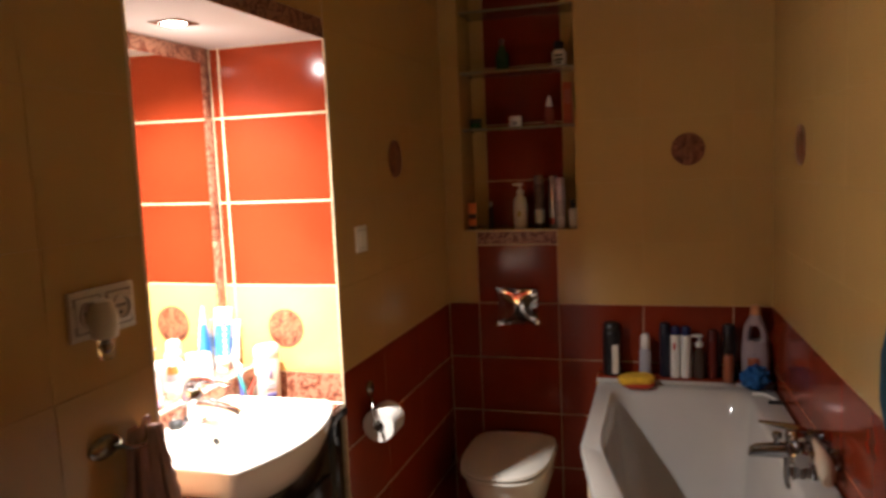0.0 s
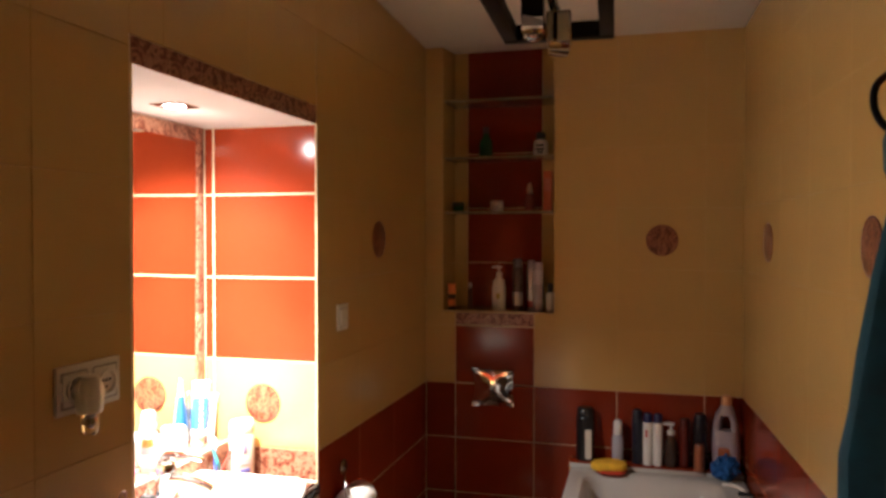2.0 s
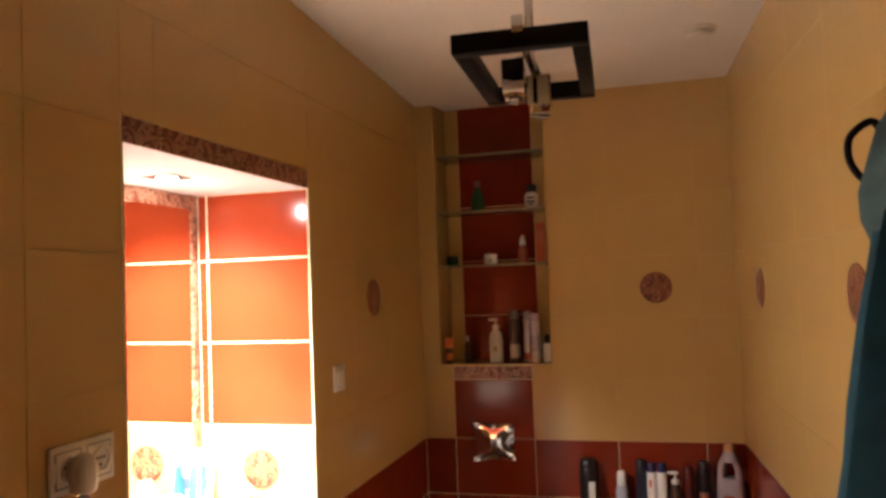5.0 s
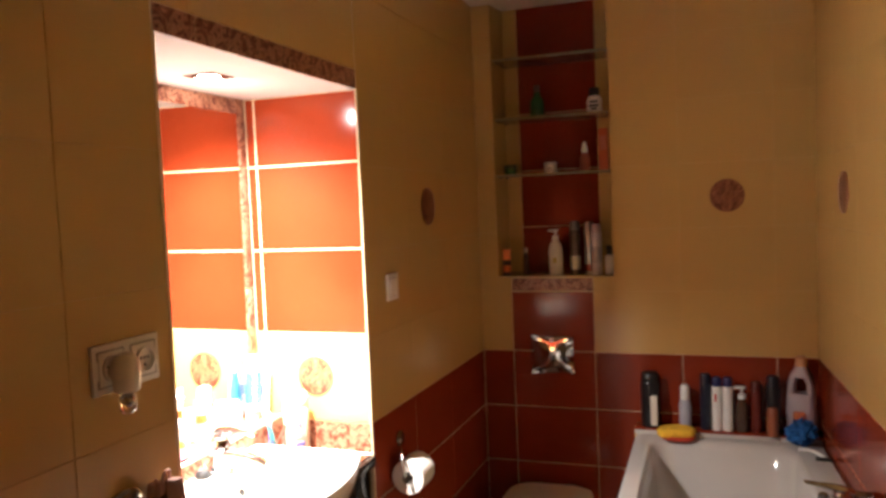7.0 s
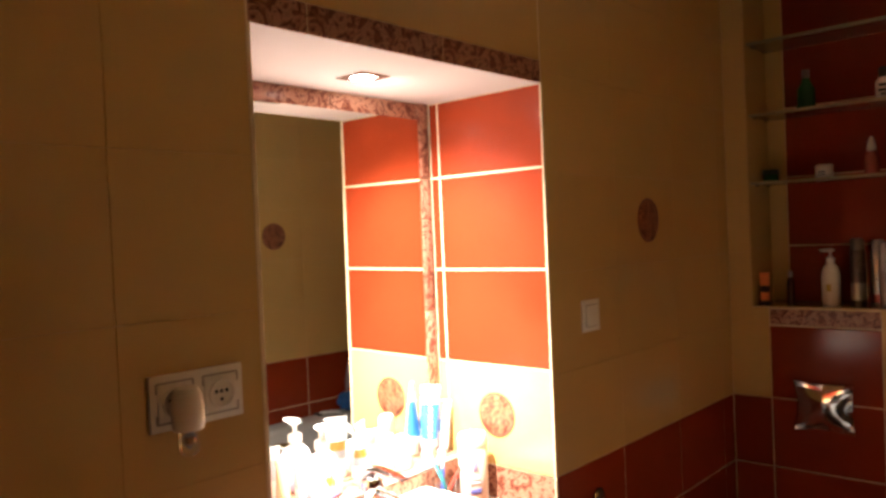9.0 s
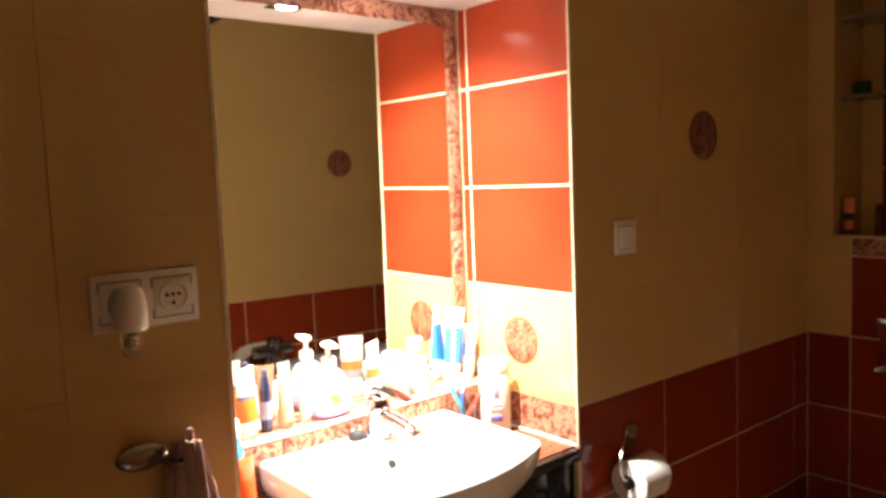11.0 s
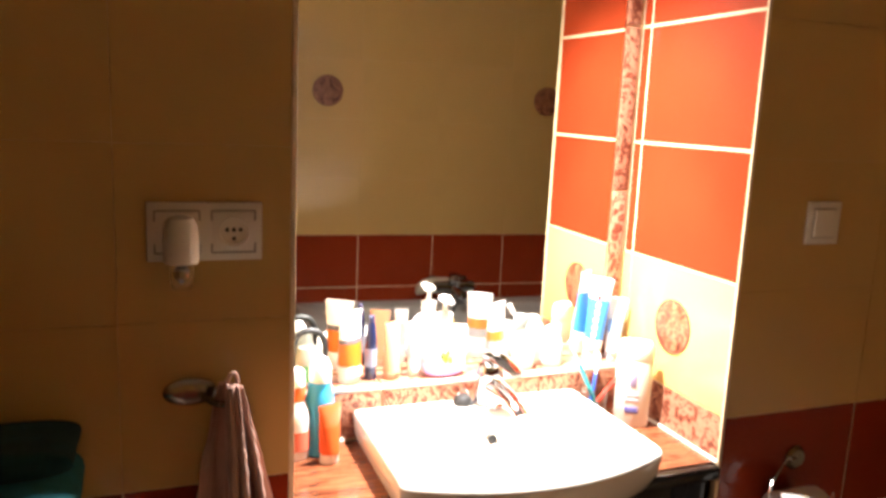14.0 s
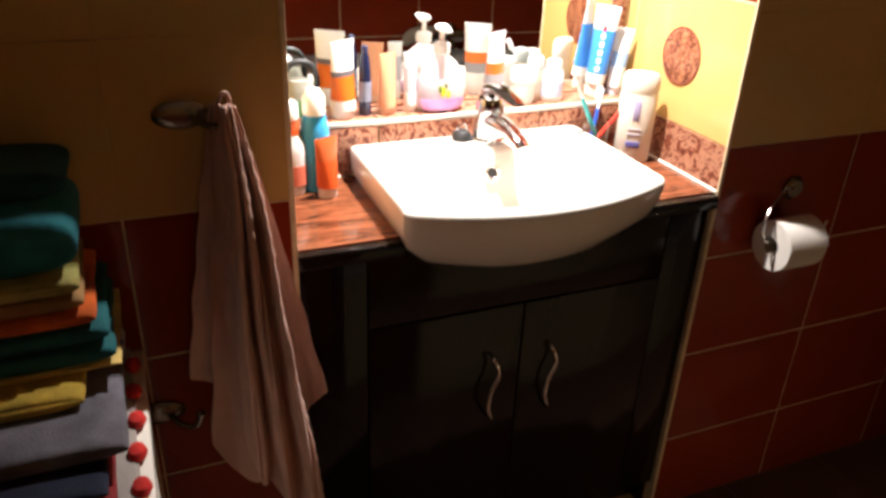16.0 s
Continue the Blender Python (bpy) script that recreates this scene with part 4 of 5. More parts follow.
part("liquid_window", loft(bmesh.new(), [[(0.62 * r_ * math.cos(a_), r_ * math.sin(a_), z_) for r_ in (rr_, rr_ - 0.003) for a_ in ([radians(-62 + 8 * k) for k in range(16)] if r_ == rr_ else [radians(58 - 8 * k) for k in range(16)])] for z_, rr_ in ((0.006, 0.0465), (0.014, 0.0525), (0.024, 0.0545), (0.030, 0.0555))]), plastic((0.82, 0.36, 0.76), 0.2, "purple_soap"), soap, "purple soap seen through the clear wall")
pump_top(soap, 0.120, WHITE_P, 1.25, 1)
tube("face_cream_tube", "white tube with an orange and grey label", (XB, 1.856, LZ0), 0.155, 0.058, [(0.80, 0.78, 0.74), (0.22, (0.80, 0.78, 0.74)), (0.38, (0.28, 0.27, 0.28)), (0.55, (0.62, 0.14, 0.02)), (1.0, (0.80, 0.78, 0.74))], 30)
bottle("cream_jar", "round white cream jar", "jar", (XB + 0.002, 1.926, LZ0), [(0.024, 0), (0.026, 0.008), (0.0275, 0.05)], WHITE_P, 1, 1, ([(0.0285, 0.0495), (0.0285, 0.073), (0.026, 0.076)], WHITE_P))
bottle("lotion_bottle", "white bottle with a pale blue label", "bottle", (XB + 0.002, 2.0, LZ0), [(0.023, 0), (0.025, 0.005), (0.024, 0.06), (0.018, 0.072)], WHITE_P, 0.85, 1, ([(0.017, 0.071), (0.017, 0.088), (0.014, 0.091)], OFFWHITE), [(0.0254, 0.012, 0.045, plastic((0.45, 0.52, 0.66), 0.4, "blue_label"))])
bottle("small_jar", "small clear jar with a grey lid", "jar", (XB - 0.012, 1.962, LZ0), [(0.016, 0), (0.018, 0.006), (0.018, 0.07)], OFFWHITE, 1, 1, ([(0.019, 0.0695), (0.019, 0.092), (0.015, 0.098)], plastic((0.35, 0.37, 0.36), 0.3, "grey_lid")))
tp = tube("toothpaste_tube", "blue and white toothpaste tube standing on its cap", (XB - 0.018, 2.122, LZ0), 0.20, 0.052, [(0.78, 0.62, 0.52), (0.12, (0.80, 0.76, 0.72)), (0.70, (0.04, 0.22, 0.70)), (1.0, (0.74, 0.78, 0.84))], -38, 0.3, -4)
for k in range(6):
    v_ = (0.026 + 0.018 * k) / 0.17
    part("lettering", boxes((0.0, 0.0208 * (1 - v_) ** 0.8 + 0.0030, -0.0045, 0.0045, 0.056 + 0.018 * k, 0.068 + 0.018 * k), bevel=0.0008), plastic((0.80, 0.80, 0.80), 0.4, "print_ink") if k < 5 else plastic((0.65, 0.04, 0.03), 0.4, "print_ink"), tp, "pale lettering bar" if k < 5 else "red lettering bar")
tube("spare_toothpaste", "white and pale blue toothpaste tube", (XB - 0.010, 2.172, LZ0), 0.150, 0.040, [(0.55, 0.62, 0.72), (0.35, (0.75, 0.76, 0.78)), (0.6, (0.30, 0.45, 0.70)), (1.0, (0.80, 0.80, 0.80))], -32, 0.25, -4)
# worktop, near cheek
sh = bottle("shampoo_bottle", "pearly white shampoo bottle with purple print", "bottle", (-0.226, 2.150, WT), [(0.035, 0), (0.039, 0.006), (0.040, 0.08), (0.0405, 0.152), (0.038, 0.158)], OFFWHITE, 0.55, 1.0, ([(0.039, 0.157), (0.0405, 0.162), (0.040, 0.188), (0.034, 0.197)], OFFWHITE, 0.58), (), -36)
for z0, z1, w, col in ((0.034, 0.048, 0.015, (0.10, 0.10, 0.28)), (0.095, 0.140, 0.0075, (0.34, 0.30, 0.46)), (0.062, 0.067, 0.015, (0.42, 0.38, 0.42)), (0.074, 0.078, 0.013, (0.42, 0.38, 0.42))):
    part("print", boxes((0.0205, 0.0228, -w, w, z0, z1), bevel=0.0006), plastic(col, 0.4, "print_ink"), sh)
cup = thing("toothbrush_glass", "small clear glass holding toothbrushes", "glass", (-0.262, 2.072, WT))
part("wall", lathe([(0.026, 0), (0.028, 0.004), (0.032, 0.085), (0.0305, 0.085), (0.0265, 0.006)], 28), CLEAR, cup)


def toothbrush(name, label, a, b, c1, c2):
    ob = thing(name, label, "toothbrush")
    a, b = Vector(a), Vector(b)
    part("handle", pipe(bmesh.new(), [a, a.lerp(b, 0.3) + Vector((0.003, 0, 0)), a.lerp(b, 0.7)], 0.0048, 10), plastic(c1, 0.3, "brush_handle"), ob)
    part("neck", pipe(bmesh.new(), [a.lerp(b, 0.69), a.lerp(b, 0.86), b], 0.0035, 10), plastic(c2, 0.3, "brush_neck"), ob)
    m = Matrix.Translation(b) @ (b - a).to_track_quat("Z", "Y").to_matrix().to_4x4()
    part("bristles", boxes((0.002, 0.013, -0.006, 0.006, -0.024, 0.004), bevel=0.002), plastic((0.8, 0.8, 0.78), 0.6, "bristles"), ob).matrix_basis = m


toothbrush("toothbrush", "teal and white toothbrush leaning in the glass", (-0.255, 2.090, WT + 0.012), (-0.244, 1.988, WT + 0.202), (0.02, 0.40, 0.42), (0.8, 0.8, 0.78))
toothbrush("toothbrush", "red and white toothbrush leaning in the glass", (-0.276, 2.056, WT + 0.010), (-0.226, 2.156, WT + 0.165), (0.65, 0.05, 0.03), (0.8, 0.8, 0.78))
toothbrush("toothbrush", "dark blue toothbrush leaning in the glass", (-0.268, 2.060, WT + 0.008), (-0.285, 2.095, WT + 0.150), (0.03, 0.08, 0.35), (0.6, 0.65, 0.75))
# worktop, other cheek
BLUE_P, ORANGE_P = plastic((0.04, 0.36, 0.68), 0.3, "blue_pack"), plastic((0.80, 0.13, 0.02), 0.3, "orange_pack")
bottle("spray_bottle", "blue bottle with a white dome cap", "bottle", (-0.262, 1.440, WT), [(0.024, 0), (0.027, 0.006), (0.029, 0.09), (0.028, 0.12), (0.022, 0.148), (0.019, 0.156)], BLUE_P, 0.8, 1.0, ([(0.0215, 0.153), (0.022, 0.158), (0.0215, 0.185), (0.012, 0.20)], WHITE_P))
tube("sun_cream_tube", "orange tube standing on a white cap", (-0.222, 1.452, WT), 0.118, 0.048, [(0.72, 0.66, 0.60), (0.55, (0.66, 0.10, 0.02)), (1.0, (0.60, 0.12, 0.03))], 20, 0.35)
ob = bottle("body_lotion", "white bottle with an orange neck", "bottle", (-0.255, 1.392, WT), [(0.024, 0), (0.026, 0.005), (0.028, 0.085), (0.026, 0.10), (0.018, 0.118), (0.016, 0.15)], WHITE_P, 0.8, 1, ([(0.017, 0.149), (0.0175, 0.153), (0.016, 0.178), (0.011, 0.183)], WHITE_P), [(0.0186, 0.120, 0.148, ORANGE_P), (0.0285, 0.02, 0.06, plastic((0.75, 0.2, 0.12), 0.4, "label_red"))])
sg = bottle("shower_gel", "dark grey shower gel bottle with a black hanger cap", "bottle", (XB + 0.002, 1.434, LZ0), [(0.026, 0), (0.029, 0.006), (0.030, 0.06), (0.024, 0.082)], plastic((0.30, 0.31, 0.27), 0.35, "grey_pack"), 0.65, 1.0, None, [(0.0304, 0.012, 0.045, plastic((0.06, 0.25, 0.08), 0.4, "green_label"))])
part("hanger_cap", pipe(bmesh.new(), [(0, -0.029, 0.03), (0, -0.033, 0.08), (0, -0.022, 0.108), (0, 0.0, 0.116), (0, 0.022, 0.108), (0, 0.033, 0.08), (0, 0.029, 0.03)], 0.0065, 12), RUBBER, sg, "black loop cap")

# ---------- end wall recess ----------
EDGE_STRIP = varied("frosted_edge_strip", (0.22, 0.17, 0.08), 0.4, 0.08, 10, 120, 0.03)
for z in (2.277, 2.018, 1.771):
    g = thing("glass_shelf", "clear glass shelf in the tiled recess", "shelf", (0, 0, z), 0, "glass shelves")
    part("pane", boxes((SX0 + 0.0055, SX1 - 0.0055, FAR + 0.016, SY - 0.008, 0, 0.008), bevel=0.001), SHELF_GLASS, g, "", 0)
    part("front_edge", boxes((SX0 + 0.0055, SX1 - 0.0055, FAR + 0.008, FAR + 0.0158, -0.001, 0.0095), bevel=0.002), EDGE_STRIP, g, "pale grey edge strip", 0)
    for x in (SX0 + 0.006, SX1 - 0.018):
        for y in (FAR + 0.05, SY - 0.05):
            part("bracket", boxes((x, x + 0.012, y, y + 0.012, -0.008, -0.0002), bevel=0.001), CHROME, g)
S0, S1, S2, YS = SZ0 + 0.004, 1.779, 2.026, 3.50
tube("orange_tube", "orange tube with a black cap and print", (0.108, 3.455, S0), 0.118, 0.042, [(0.01, 0.01, 0.01), (0.30, (0.80, 0.20, 0.05)), (0.52, (0.03, 0.015, 0.01)), (1.0, (0.85, 0.26, 0.08))], 75)
bottle("glass_vial", "slim dark glass bottle with a pale cap", "bottle", (0.185, YS, S0), [(0.013, 0), (0.014, 0.006), (0.013, 0.08), (0.007, 0.098)], plastic((0.05, 0.02, 0.015), 0.15, "brown_glass"), 1, 1, ([(0.008, 0.097), (0.008, 0.116), (0.006, 0.12)], plastic((0.4, 0.33, 0.28), 0.4, "grey_cap")))
wp = bottle("pump_bottle", "white pump bottle with a small yellow print", "dispenser", (0.322, YS, S0), [(0.027, 0), (0.030, 0.006), (0.031, 0.10), (0.026, 0.13), (0.013, 0.147), (0.012, 0.155)], plastic((0.75, 0.70, 0.62), 0.3, "ivory_pack"))
pump_top(wp, 0.152, WHITE_P, 1.05, -1)
part("print", boxes((-0.008, 0.008, -0.0325, -0.0305, 0.05, 0.075), bevel=0.001), plastic((0.5, 0.38, 0.05), 0.4, "print_ink"), wp)
can("hairspray_can", "dark patterned aerosol can", (0.409, YS, S0), 0.024, 0.232, DARK_TIN, (0.16, 0.13, 0.12), [(0.0243, 0.02, 0.08, SILVER)])
can("deodorant_can", "silver aerosol can with red foot", (0.468, YS + 0.02, S0), 0.0225, 0.226, SILVER, (0.35, 0.31, 0.33), [(0.0228, 0.01, 0.04, plastic((0.30, 0.05, 0.04), 0.3, "red_band"))])
can("mousse_can", "pale lilac aerosol can", (0.506, YS - 0.025, S0), 0.023, 0.218, plastic((0.55, 0.50, 0.55), 0.3, "lilac_pack"), (0.48, 0.40, 0.46), [(0.0233, 0.05, 0.12, plastic((0.42, 0.38, 0.44), 0.3, "lilac_label"))])
bottle("black_cap_bottle", "white bottle with a black cap", "bottle", (0.560, YS - 0.02, S0), [(0.017, 0), (0.019, 0.005), (0.019, 0.075), (0.012, 0.085)], WHITE_P, 1, 1, ([(0.013, 0.084), (0.013, 0.118), (0.010, 0.122)], RUBBER))
bottle("green_jar", "small dark green jar", "jar", (0.128, YS, S1), [(0.026, 0), (0.028, 0.005), (0.028, 0.028)], plastic((0.02, 0.10, 0.03), 0.25, "green_glass"), 1, 1, ([(0.029, 0.0275), (0.029, 0.044), (0.026, 0.047)], plastic((0.015, 0.05, 0.02), 0.3, "green_lid")))
wj = bottle("cosmetic_jar", "small white jar with dark lettering", "jar", (0.311, YS, S1), [(0.026, 0), (0.028, 0.005), (0.028, 0.034)], WHITE_P, 1, 1, ([(0.0285, 0.0335), (0.0285, 0.046), (0.025, 0.049)], WHITE_P))
for z0 in (0.010, 0.020):
    part("print", boxes((-0.012, 0.012, -0.0292, -0.0275, z0, z0 + 0.005)), RUBBER, wj, "", 0)
pk = bottle("rose_pump_bottle", "rose coloured pump bottle", "dispenser", (0.463, YS, S1), [(0.022, 0), (0.024, 0.005), (0.023, 0.06), (0.012, 0.084)], plastic((0.28, 0.07, 0.05), 0.2, "rose_pack"))
part("cap", lathe([(0.013, 0.083), (0.013, 0.098), (0.009, 0.116), (0.004, 0.13)], 20), WHITE_P, pk)
bx = thing("carton", "tall pink and red carton", "box", (0.546, YS, S1))
part("box_body", boxes((-0.020, 0.020, -0.018, 0.018, 0, 0.182), bevel=0.001), plastic((0.48, 0.10, 0.035), 0.5, "pink_card"), bx)
part("print_panel", boxes((-0.014, 0.014, -0.0188, -0.0178, 0.09, 0.15)), plastic((0.45, 0.14, 0.09), 0.5, "pale_pink_print"), bx, "", 0)
bottle("green_bottle", "green translucent bottle on glass shelf", "bottle", (0.26, YS, S2), [(0.026, 0), (0.028, 0.008), (0.027, 0.075), (0.014, 0.10), (0.012, 0.115)], plastic((0.015, 0.085, 0.025), 0.15, "green_pack"), 1.15, 1, ([(0.013, 0.114), (0.013, 0.14), (0.009, 0.146)], plastic((0.10, 0.06, 0.04), 0.3, "brown_cap")))
wb = bottle("label_bottle", "white bottle with a black cap and black lettering", "bottle", (0.513, YS, S2), [(0.030, 0), (0.032, 0.005), (0.032, 0.062), (0.022, 0.078)], WHITE_P, 1, 0.8, ([(0.022, 0.077), (0.022, 0.106), (0.018, 0.112)], RUBBER))
for z0, w in ((0.045, 0.018), (0.028, 0.020), (0.014, 0.012)):
    part("print", boxes((-w, w, -0.0272, -0.0245, z0, z0 + 0.010)), RUBBER, wb, "", 0)

# ---------- things at the head of the bath ----------
BZ0, YB = RIM + 0.026, 3.353
bc = can("shaving_foam", "black aerosol can with a white label", (0.728, YB, BZ0), 0.038, 0.225, plastic((0.012, 0.012, 0.013), 0.3, "black_can"), (0.015, 0.015, 0.015))
part("label", boxes((0.002, 0.030, -0.040, -0.026, 0.01, 0.135), bevel=0.004), OFFWHITE, bc, "white printed label")
bottle("roll_on_bottle", "pale grey slim bottle with a white cap", "bottle", (0.865, YB, BZ0), [(0.022, 0), (0.024, 0.005), (0.024, 0.10), (0.018, 0.118)], plastic((0.42, 0.42, 0.48), 0.3, "grey_blue_pack"), 1, 0.8, ([(0.018, 0.117), (0.019, 0.12), (0.018, 0.168), (0.012, 0.178)], WHITE_P))
can("navy_can", "dark navy aerosol can", (0.945, YB, BZ0), 0.022, 0.226, plastic((0.010, 0.014, 0.03), 0.3, "navy_can"), (0.012, 0.014, 0.03))
for x, red in ((0.988, True), (1.029, False)):
    c_ = can("white_deodorant", "white aerosol can with a dark blue cap", (x, YB - 0.01, BZ0), 0.020, 0.215, WHITE_P, (0.012, 0.02, 0.10), (), 0)
    tagged(c_, group="white deodorant cans")
    if red:
        part("print", boxes((-0.010, -0.001, -0.0215, -0.0185, 0.12, 0.15), bevel=0.001), plastic((0.55, 0.03, 0.02), 0.4, "print_ink"), c_)
dp = bottle("brown_pump_bottle", "brown clear pump bottle with a white pump", "dispenser", (1.082, YB - 0.008, BZ0), [(0.023, 0), (0.025, 0.005), (0.025, 0.10), (0.013, 0.128), (0.012, 0.134)], plastic((0.06, 0.035, 0.025), 0.12, "brown_clear_pack"))
pump_top(dp, 0.132, WHITE_P, 1.1, -1)
can("red_can", "dark red aerosol can", (1.135, YB, BZ0), 0.021, 0.20, plastic((0.11, 0.012, 0.008), 0.3, "red_can"), (0.09, 0.01, 0.008))
dk = can("dark_spray", "black spray bottle with a copper label", (1.196, YB, BZ0), 0.025, 0.225, plastic((0.014, 0.012, 0.014), 0.3, "black_can"), (0.012, 0.012, 0.02))
part("label", lathe([(0.0205, 0.0), (0.0215, 0.003), (0.0205, 0.10), (0.015, 0.11)], 20, at=(-0.004, -0.046, 0.0)), plastic((0.30, 0.09, 0.04), 0.35, "copper_pack"), dk, "copper coloured front")
# detergent bottle with a handle hole
det = thing("fabric_softener", "large lilac softener bottle with a handle and peach cap", "bottle", (1.298, 3.345, BZ0), -18)
bm = bmesh.new()


def soft_ring(z, x0, x1, d):
    return [((x0 + x1) / 2 + (x1 - x0) / 2 * math.copysign(abs(math.cos(a)) ** 0.7, math.cos(a)), d * math.copysign(abs(math.sin(a)) ** 0.8, math.sin(a)), z) for a in [2 * math.pi * k / 26 for k in range(26)]]


loft(bm, [soft_ring(0, -0.05, 0.05, 0.030), soft_ring(0.008, -0.054, 0.054, 0.034), soft_ring(0.09, -0.055, 0.055, 0.036), soft_ring(0.14, -0.053, 0.052, 0.035), soft_ring(0.165, -0.05, 0.048, 0.033)], True, True)
loft(bm, [soft_ring(0.16, -0.05, -0.018, 0.028), soft_ring(0.20, -0.048, -0.018, 0.024), soft_ring(0.235, -0.040, -0.008, 0.024)], True, True)
loft(bm, [soft_ring(0.16, 0.020, 0.049, 0.022), soft_ring(0.20, 0.020, 0.044, 0.018), soft_ring(0.235, 0.004, 0.034, 0.020)], True, True)
loft(bm, [soft_ring(0.228, -0.041, 0.036, 0.025), soft_ring(0.25, -0.03, 0.028, 0.024), soft_ring(0.272, -0.018, 0.018, 0.017)], True, True)
part("body", bm, plastic((0.40, 0.33, 0.36), 0.3, "lilac_pack"), det, "", 60)
part("cap", lathe([(0.021, 0.27), (0.022, 0.274), (0.019, 0.302), (0.013, 0.308)], 24), plastic((0.62, 0.30, 0.14), 0.35, "peach_cap"), det)
part("label", boxes((-0.022, 0.022, -0.0395, -0.033, 0.05, 0.10), bevel=0.008), plastic((0.42, 0.10, 0.03), 0.4, "orange_label"), det)
# sponge and puff
spg = thing("bath_sponge", "yellow and red foam bath sponge on the rim", "sponge", (0.832, 3.27, RIM), 4)
part("yellow_layer", loft(bmesh.new(), [[(w_ * c_, 0.042 * math.sin(a_) * k_, z_ + 0.004 * math.sin(2.5 * c_ + 1)) for a_ in [2 * math.pi * i_ / 24 for i_ in range(24)] for c_ in [math.copysign(abs(math.cos(a_)) ** 0.5, math.cos(a_))]] for z_, w_, k_ in ((0.016, 0.066, 0.9), (0.022, 0.073, 1.0), (0.040, 0.075, 1.0), (0.047, 0.068, 0.9))]), varied("yellow_foam", (0.72, 0.42, 0.03), 0.95, 0.15, 30, 180, 0.9), spg)
part("red_layer", loft(bmesh.new(), [[(w_ * c_ + 0.008, 0.040 * math.sin(a_) * k_, z_) for a_ in [2 * math.pi * i_ / 24 for i_ in range(24)] for c_ in [math.copysign(abs(math.cos(a_)) ** 0.5, math.cos(a_))]] for z_, w_, k_ in ((0.0, 0.052, 0.85), (0.006, 0.064, 1.0), (0.018, 0.068, 1.0))]), varied("red_foam", (0.50, 0.05, 0.02), 0.95, 0.15, 30, 180, 0.9), spg)
puff = thing("bath_puff", "blue net bath puff", "bath puff", (1.29, 3.280, RIM + 0.054))
bm = bmesh.new()
rnd = random.Random(3)
for k in range(220):
    d = Vector((rnd.gauss(0, 1), rnd.gauss(0, 1), rnd.gauss(0, 1))).normalized() * rnd.uniform(0.030, 0.056)
    d.z *= 0.9
    q = d.to_track_quat("Z", "Y").to_matrix().to_4x4() @ pose(0, 0, 0, rnd.uniform(-50, 50), rnd.uniform(-50, 50), rnd.uniform(0, 360))
    s = rnd.uniform(0.008, 0.015)
    ring = [Matrix.Translation(d) @ q @ Vector((s * math.cos(a), s * math.sin(a), 0.3 * s * math.sin(3 * a + k))) for a in [2 * math.pi * i / 8 for i in range(8)]]
    loft(bm, [ring, [p + (Matrix.Translation(d) @ q).to_3x3() @ Vector((0, 0, 0.0012)) for p in ring]])
part("netting", bm, varied("blue_net", (0.012, 0.13, 0.40), 0.7, 0.25, 40, 200, 0.3), puff)
rz = thing("razor", "white and black razor lying on the bath rim", "razor", (1.325, 3.18, RIM))
part("handle", pipe(bmesh.new(), [(-0.05, 0.035, 0.007), (-0.015, 0.015, 0.012), (0.015, -0.02, 0.010), (0.028, -0.05, 0.007)], 0.0065, 10), WHITE_P, rz)
part("head", boxes((-0.004, 0.05, -0.068, -0.048, 0.0, 0.011), bevel=0.003), RUBBER, rz)

# ---------- washing machine and stack of towels ----------
PZ = 0.79
wm = thing("washing_machine", "white compact washing machine against the tiled wall", "washing machine")
part("cabinet", boxes((0.03, 0.46, 0.50, 1.083, FLOOR + 0.012, PZ - 0.025), bevel=0.006), WHITE_PLASTIC, wm)
part("top_panel", boxes((0.025, 0.47, 0.496, 1.087, PZ - 0.024, PZ), bevel=0.006), WHITE_PLASTIC, wm)
part("door_ring", lathe([(0.15, 0), (0.15, 0.02), (0.125, 0.03), (0.115, 0.01)], 40), BRUSHED, wm).matrix_basis = pose(0.459, 0.79, 0.40, 0, 90, 0)
part("control_panel", boxes((0.459, 0.466, 0.52, 1.06, 0.67, 0.75), bevel=0.003), WHITE_PLASTIC, wm)
for x, y in ((0.06, 0.54), (0.06, 1.04), (0.42, 0.54), (0.42, 1.04)):
    part("foot", lathe([(0.02, FLOOR), (0.02, FLOOR + 0.016)], 16, at=(x, y, 0)), RUBBER, wm)


def towel_slab(z0, z1, x0, x1, y0, y1, seed):
    """A soft slab with a round fold along its sides and a rounded front end."""
    n, m = 28, 18
    rings = []
    for j in range(m):
        v = j / (m - 1)
        x = x0 + (x1 - x0) * (1 - (1 - v) ** 1.6)
        k = 1.0 if v < 0.8 else 0.55 + 0.45 * math.sqrt(max(0.0, 1 - ((v - 0.8) / 0.2) ** 2))
        ring = []
        for i in range(n):
            a = 2 * math.pi * i / n
            u, w = math.copysign(abs(math.cos(a)) ** 0.28, math.cos(a)), math.copysign(abs(math.sin(a)) ** 0.8, math.sin(a))
            nn = noise.noise((x * 9, u * 2.2, seed)) + 0.5 * noise.noise((x * 24, u * 6, seed + 9))
            ring.append((x + 0.005 * nn, (y0 + y1) / 2 + (y1 - y0) / 2 * u + 0.0045 * nn, (z0 + z1) / 2 + (z1 - z0) / 2 * w * k + 0.0018 * nn))
        rings.append(ring)
    return loft(bmesh.new(), rings)


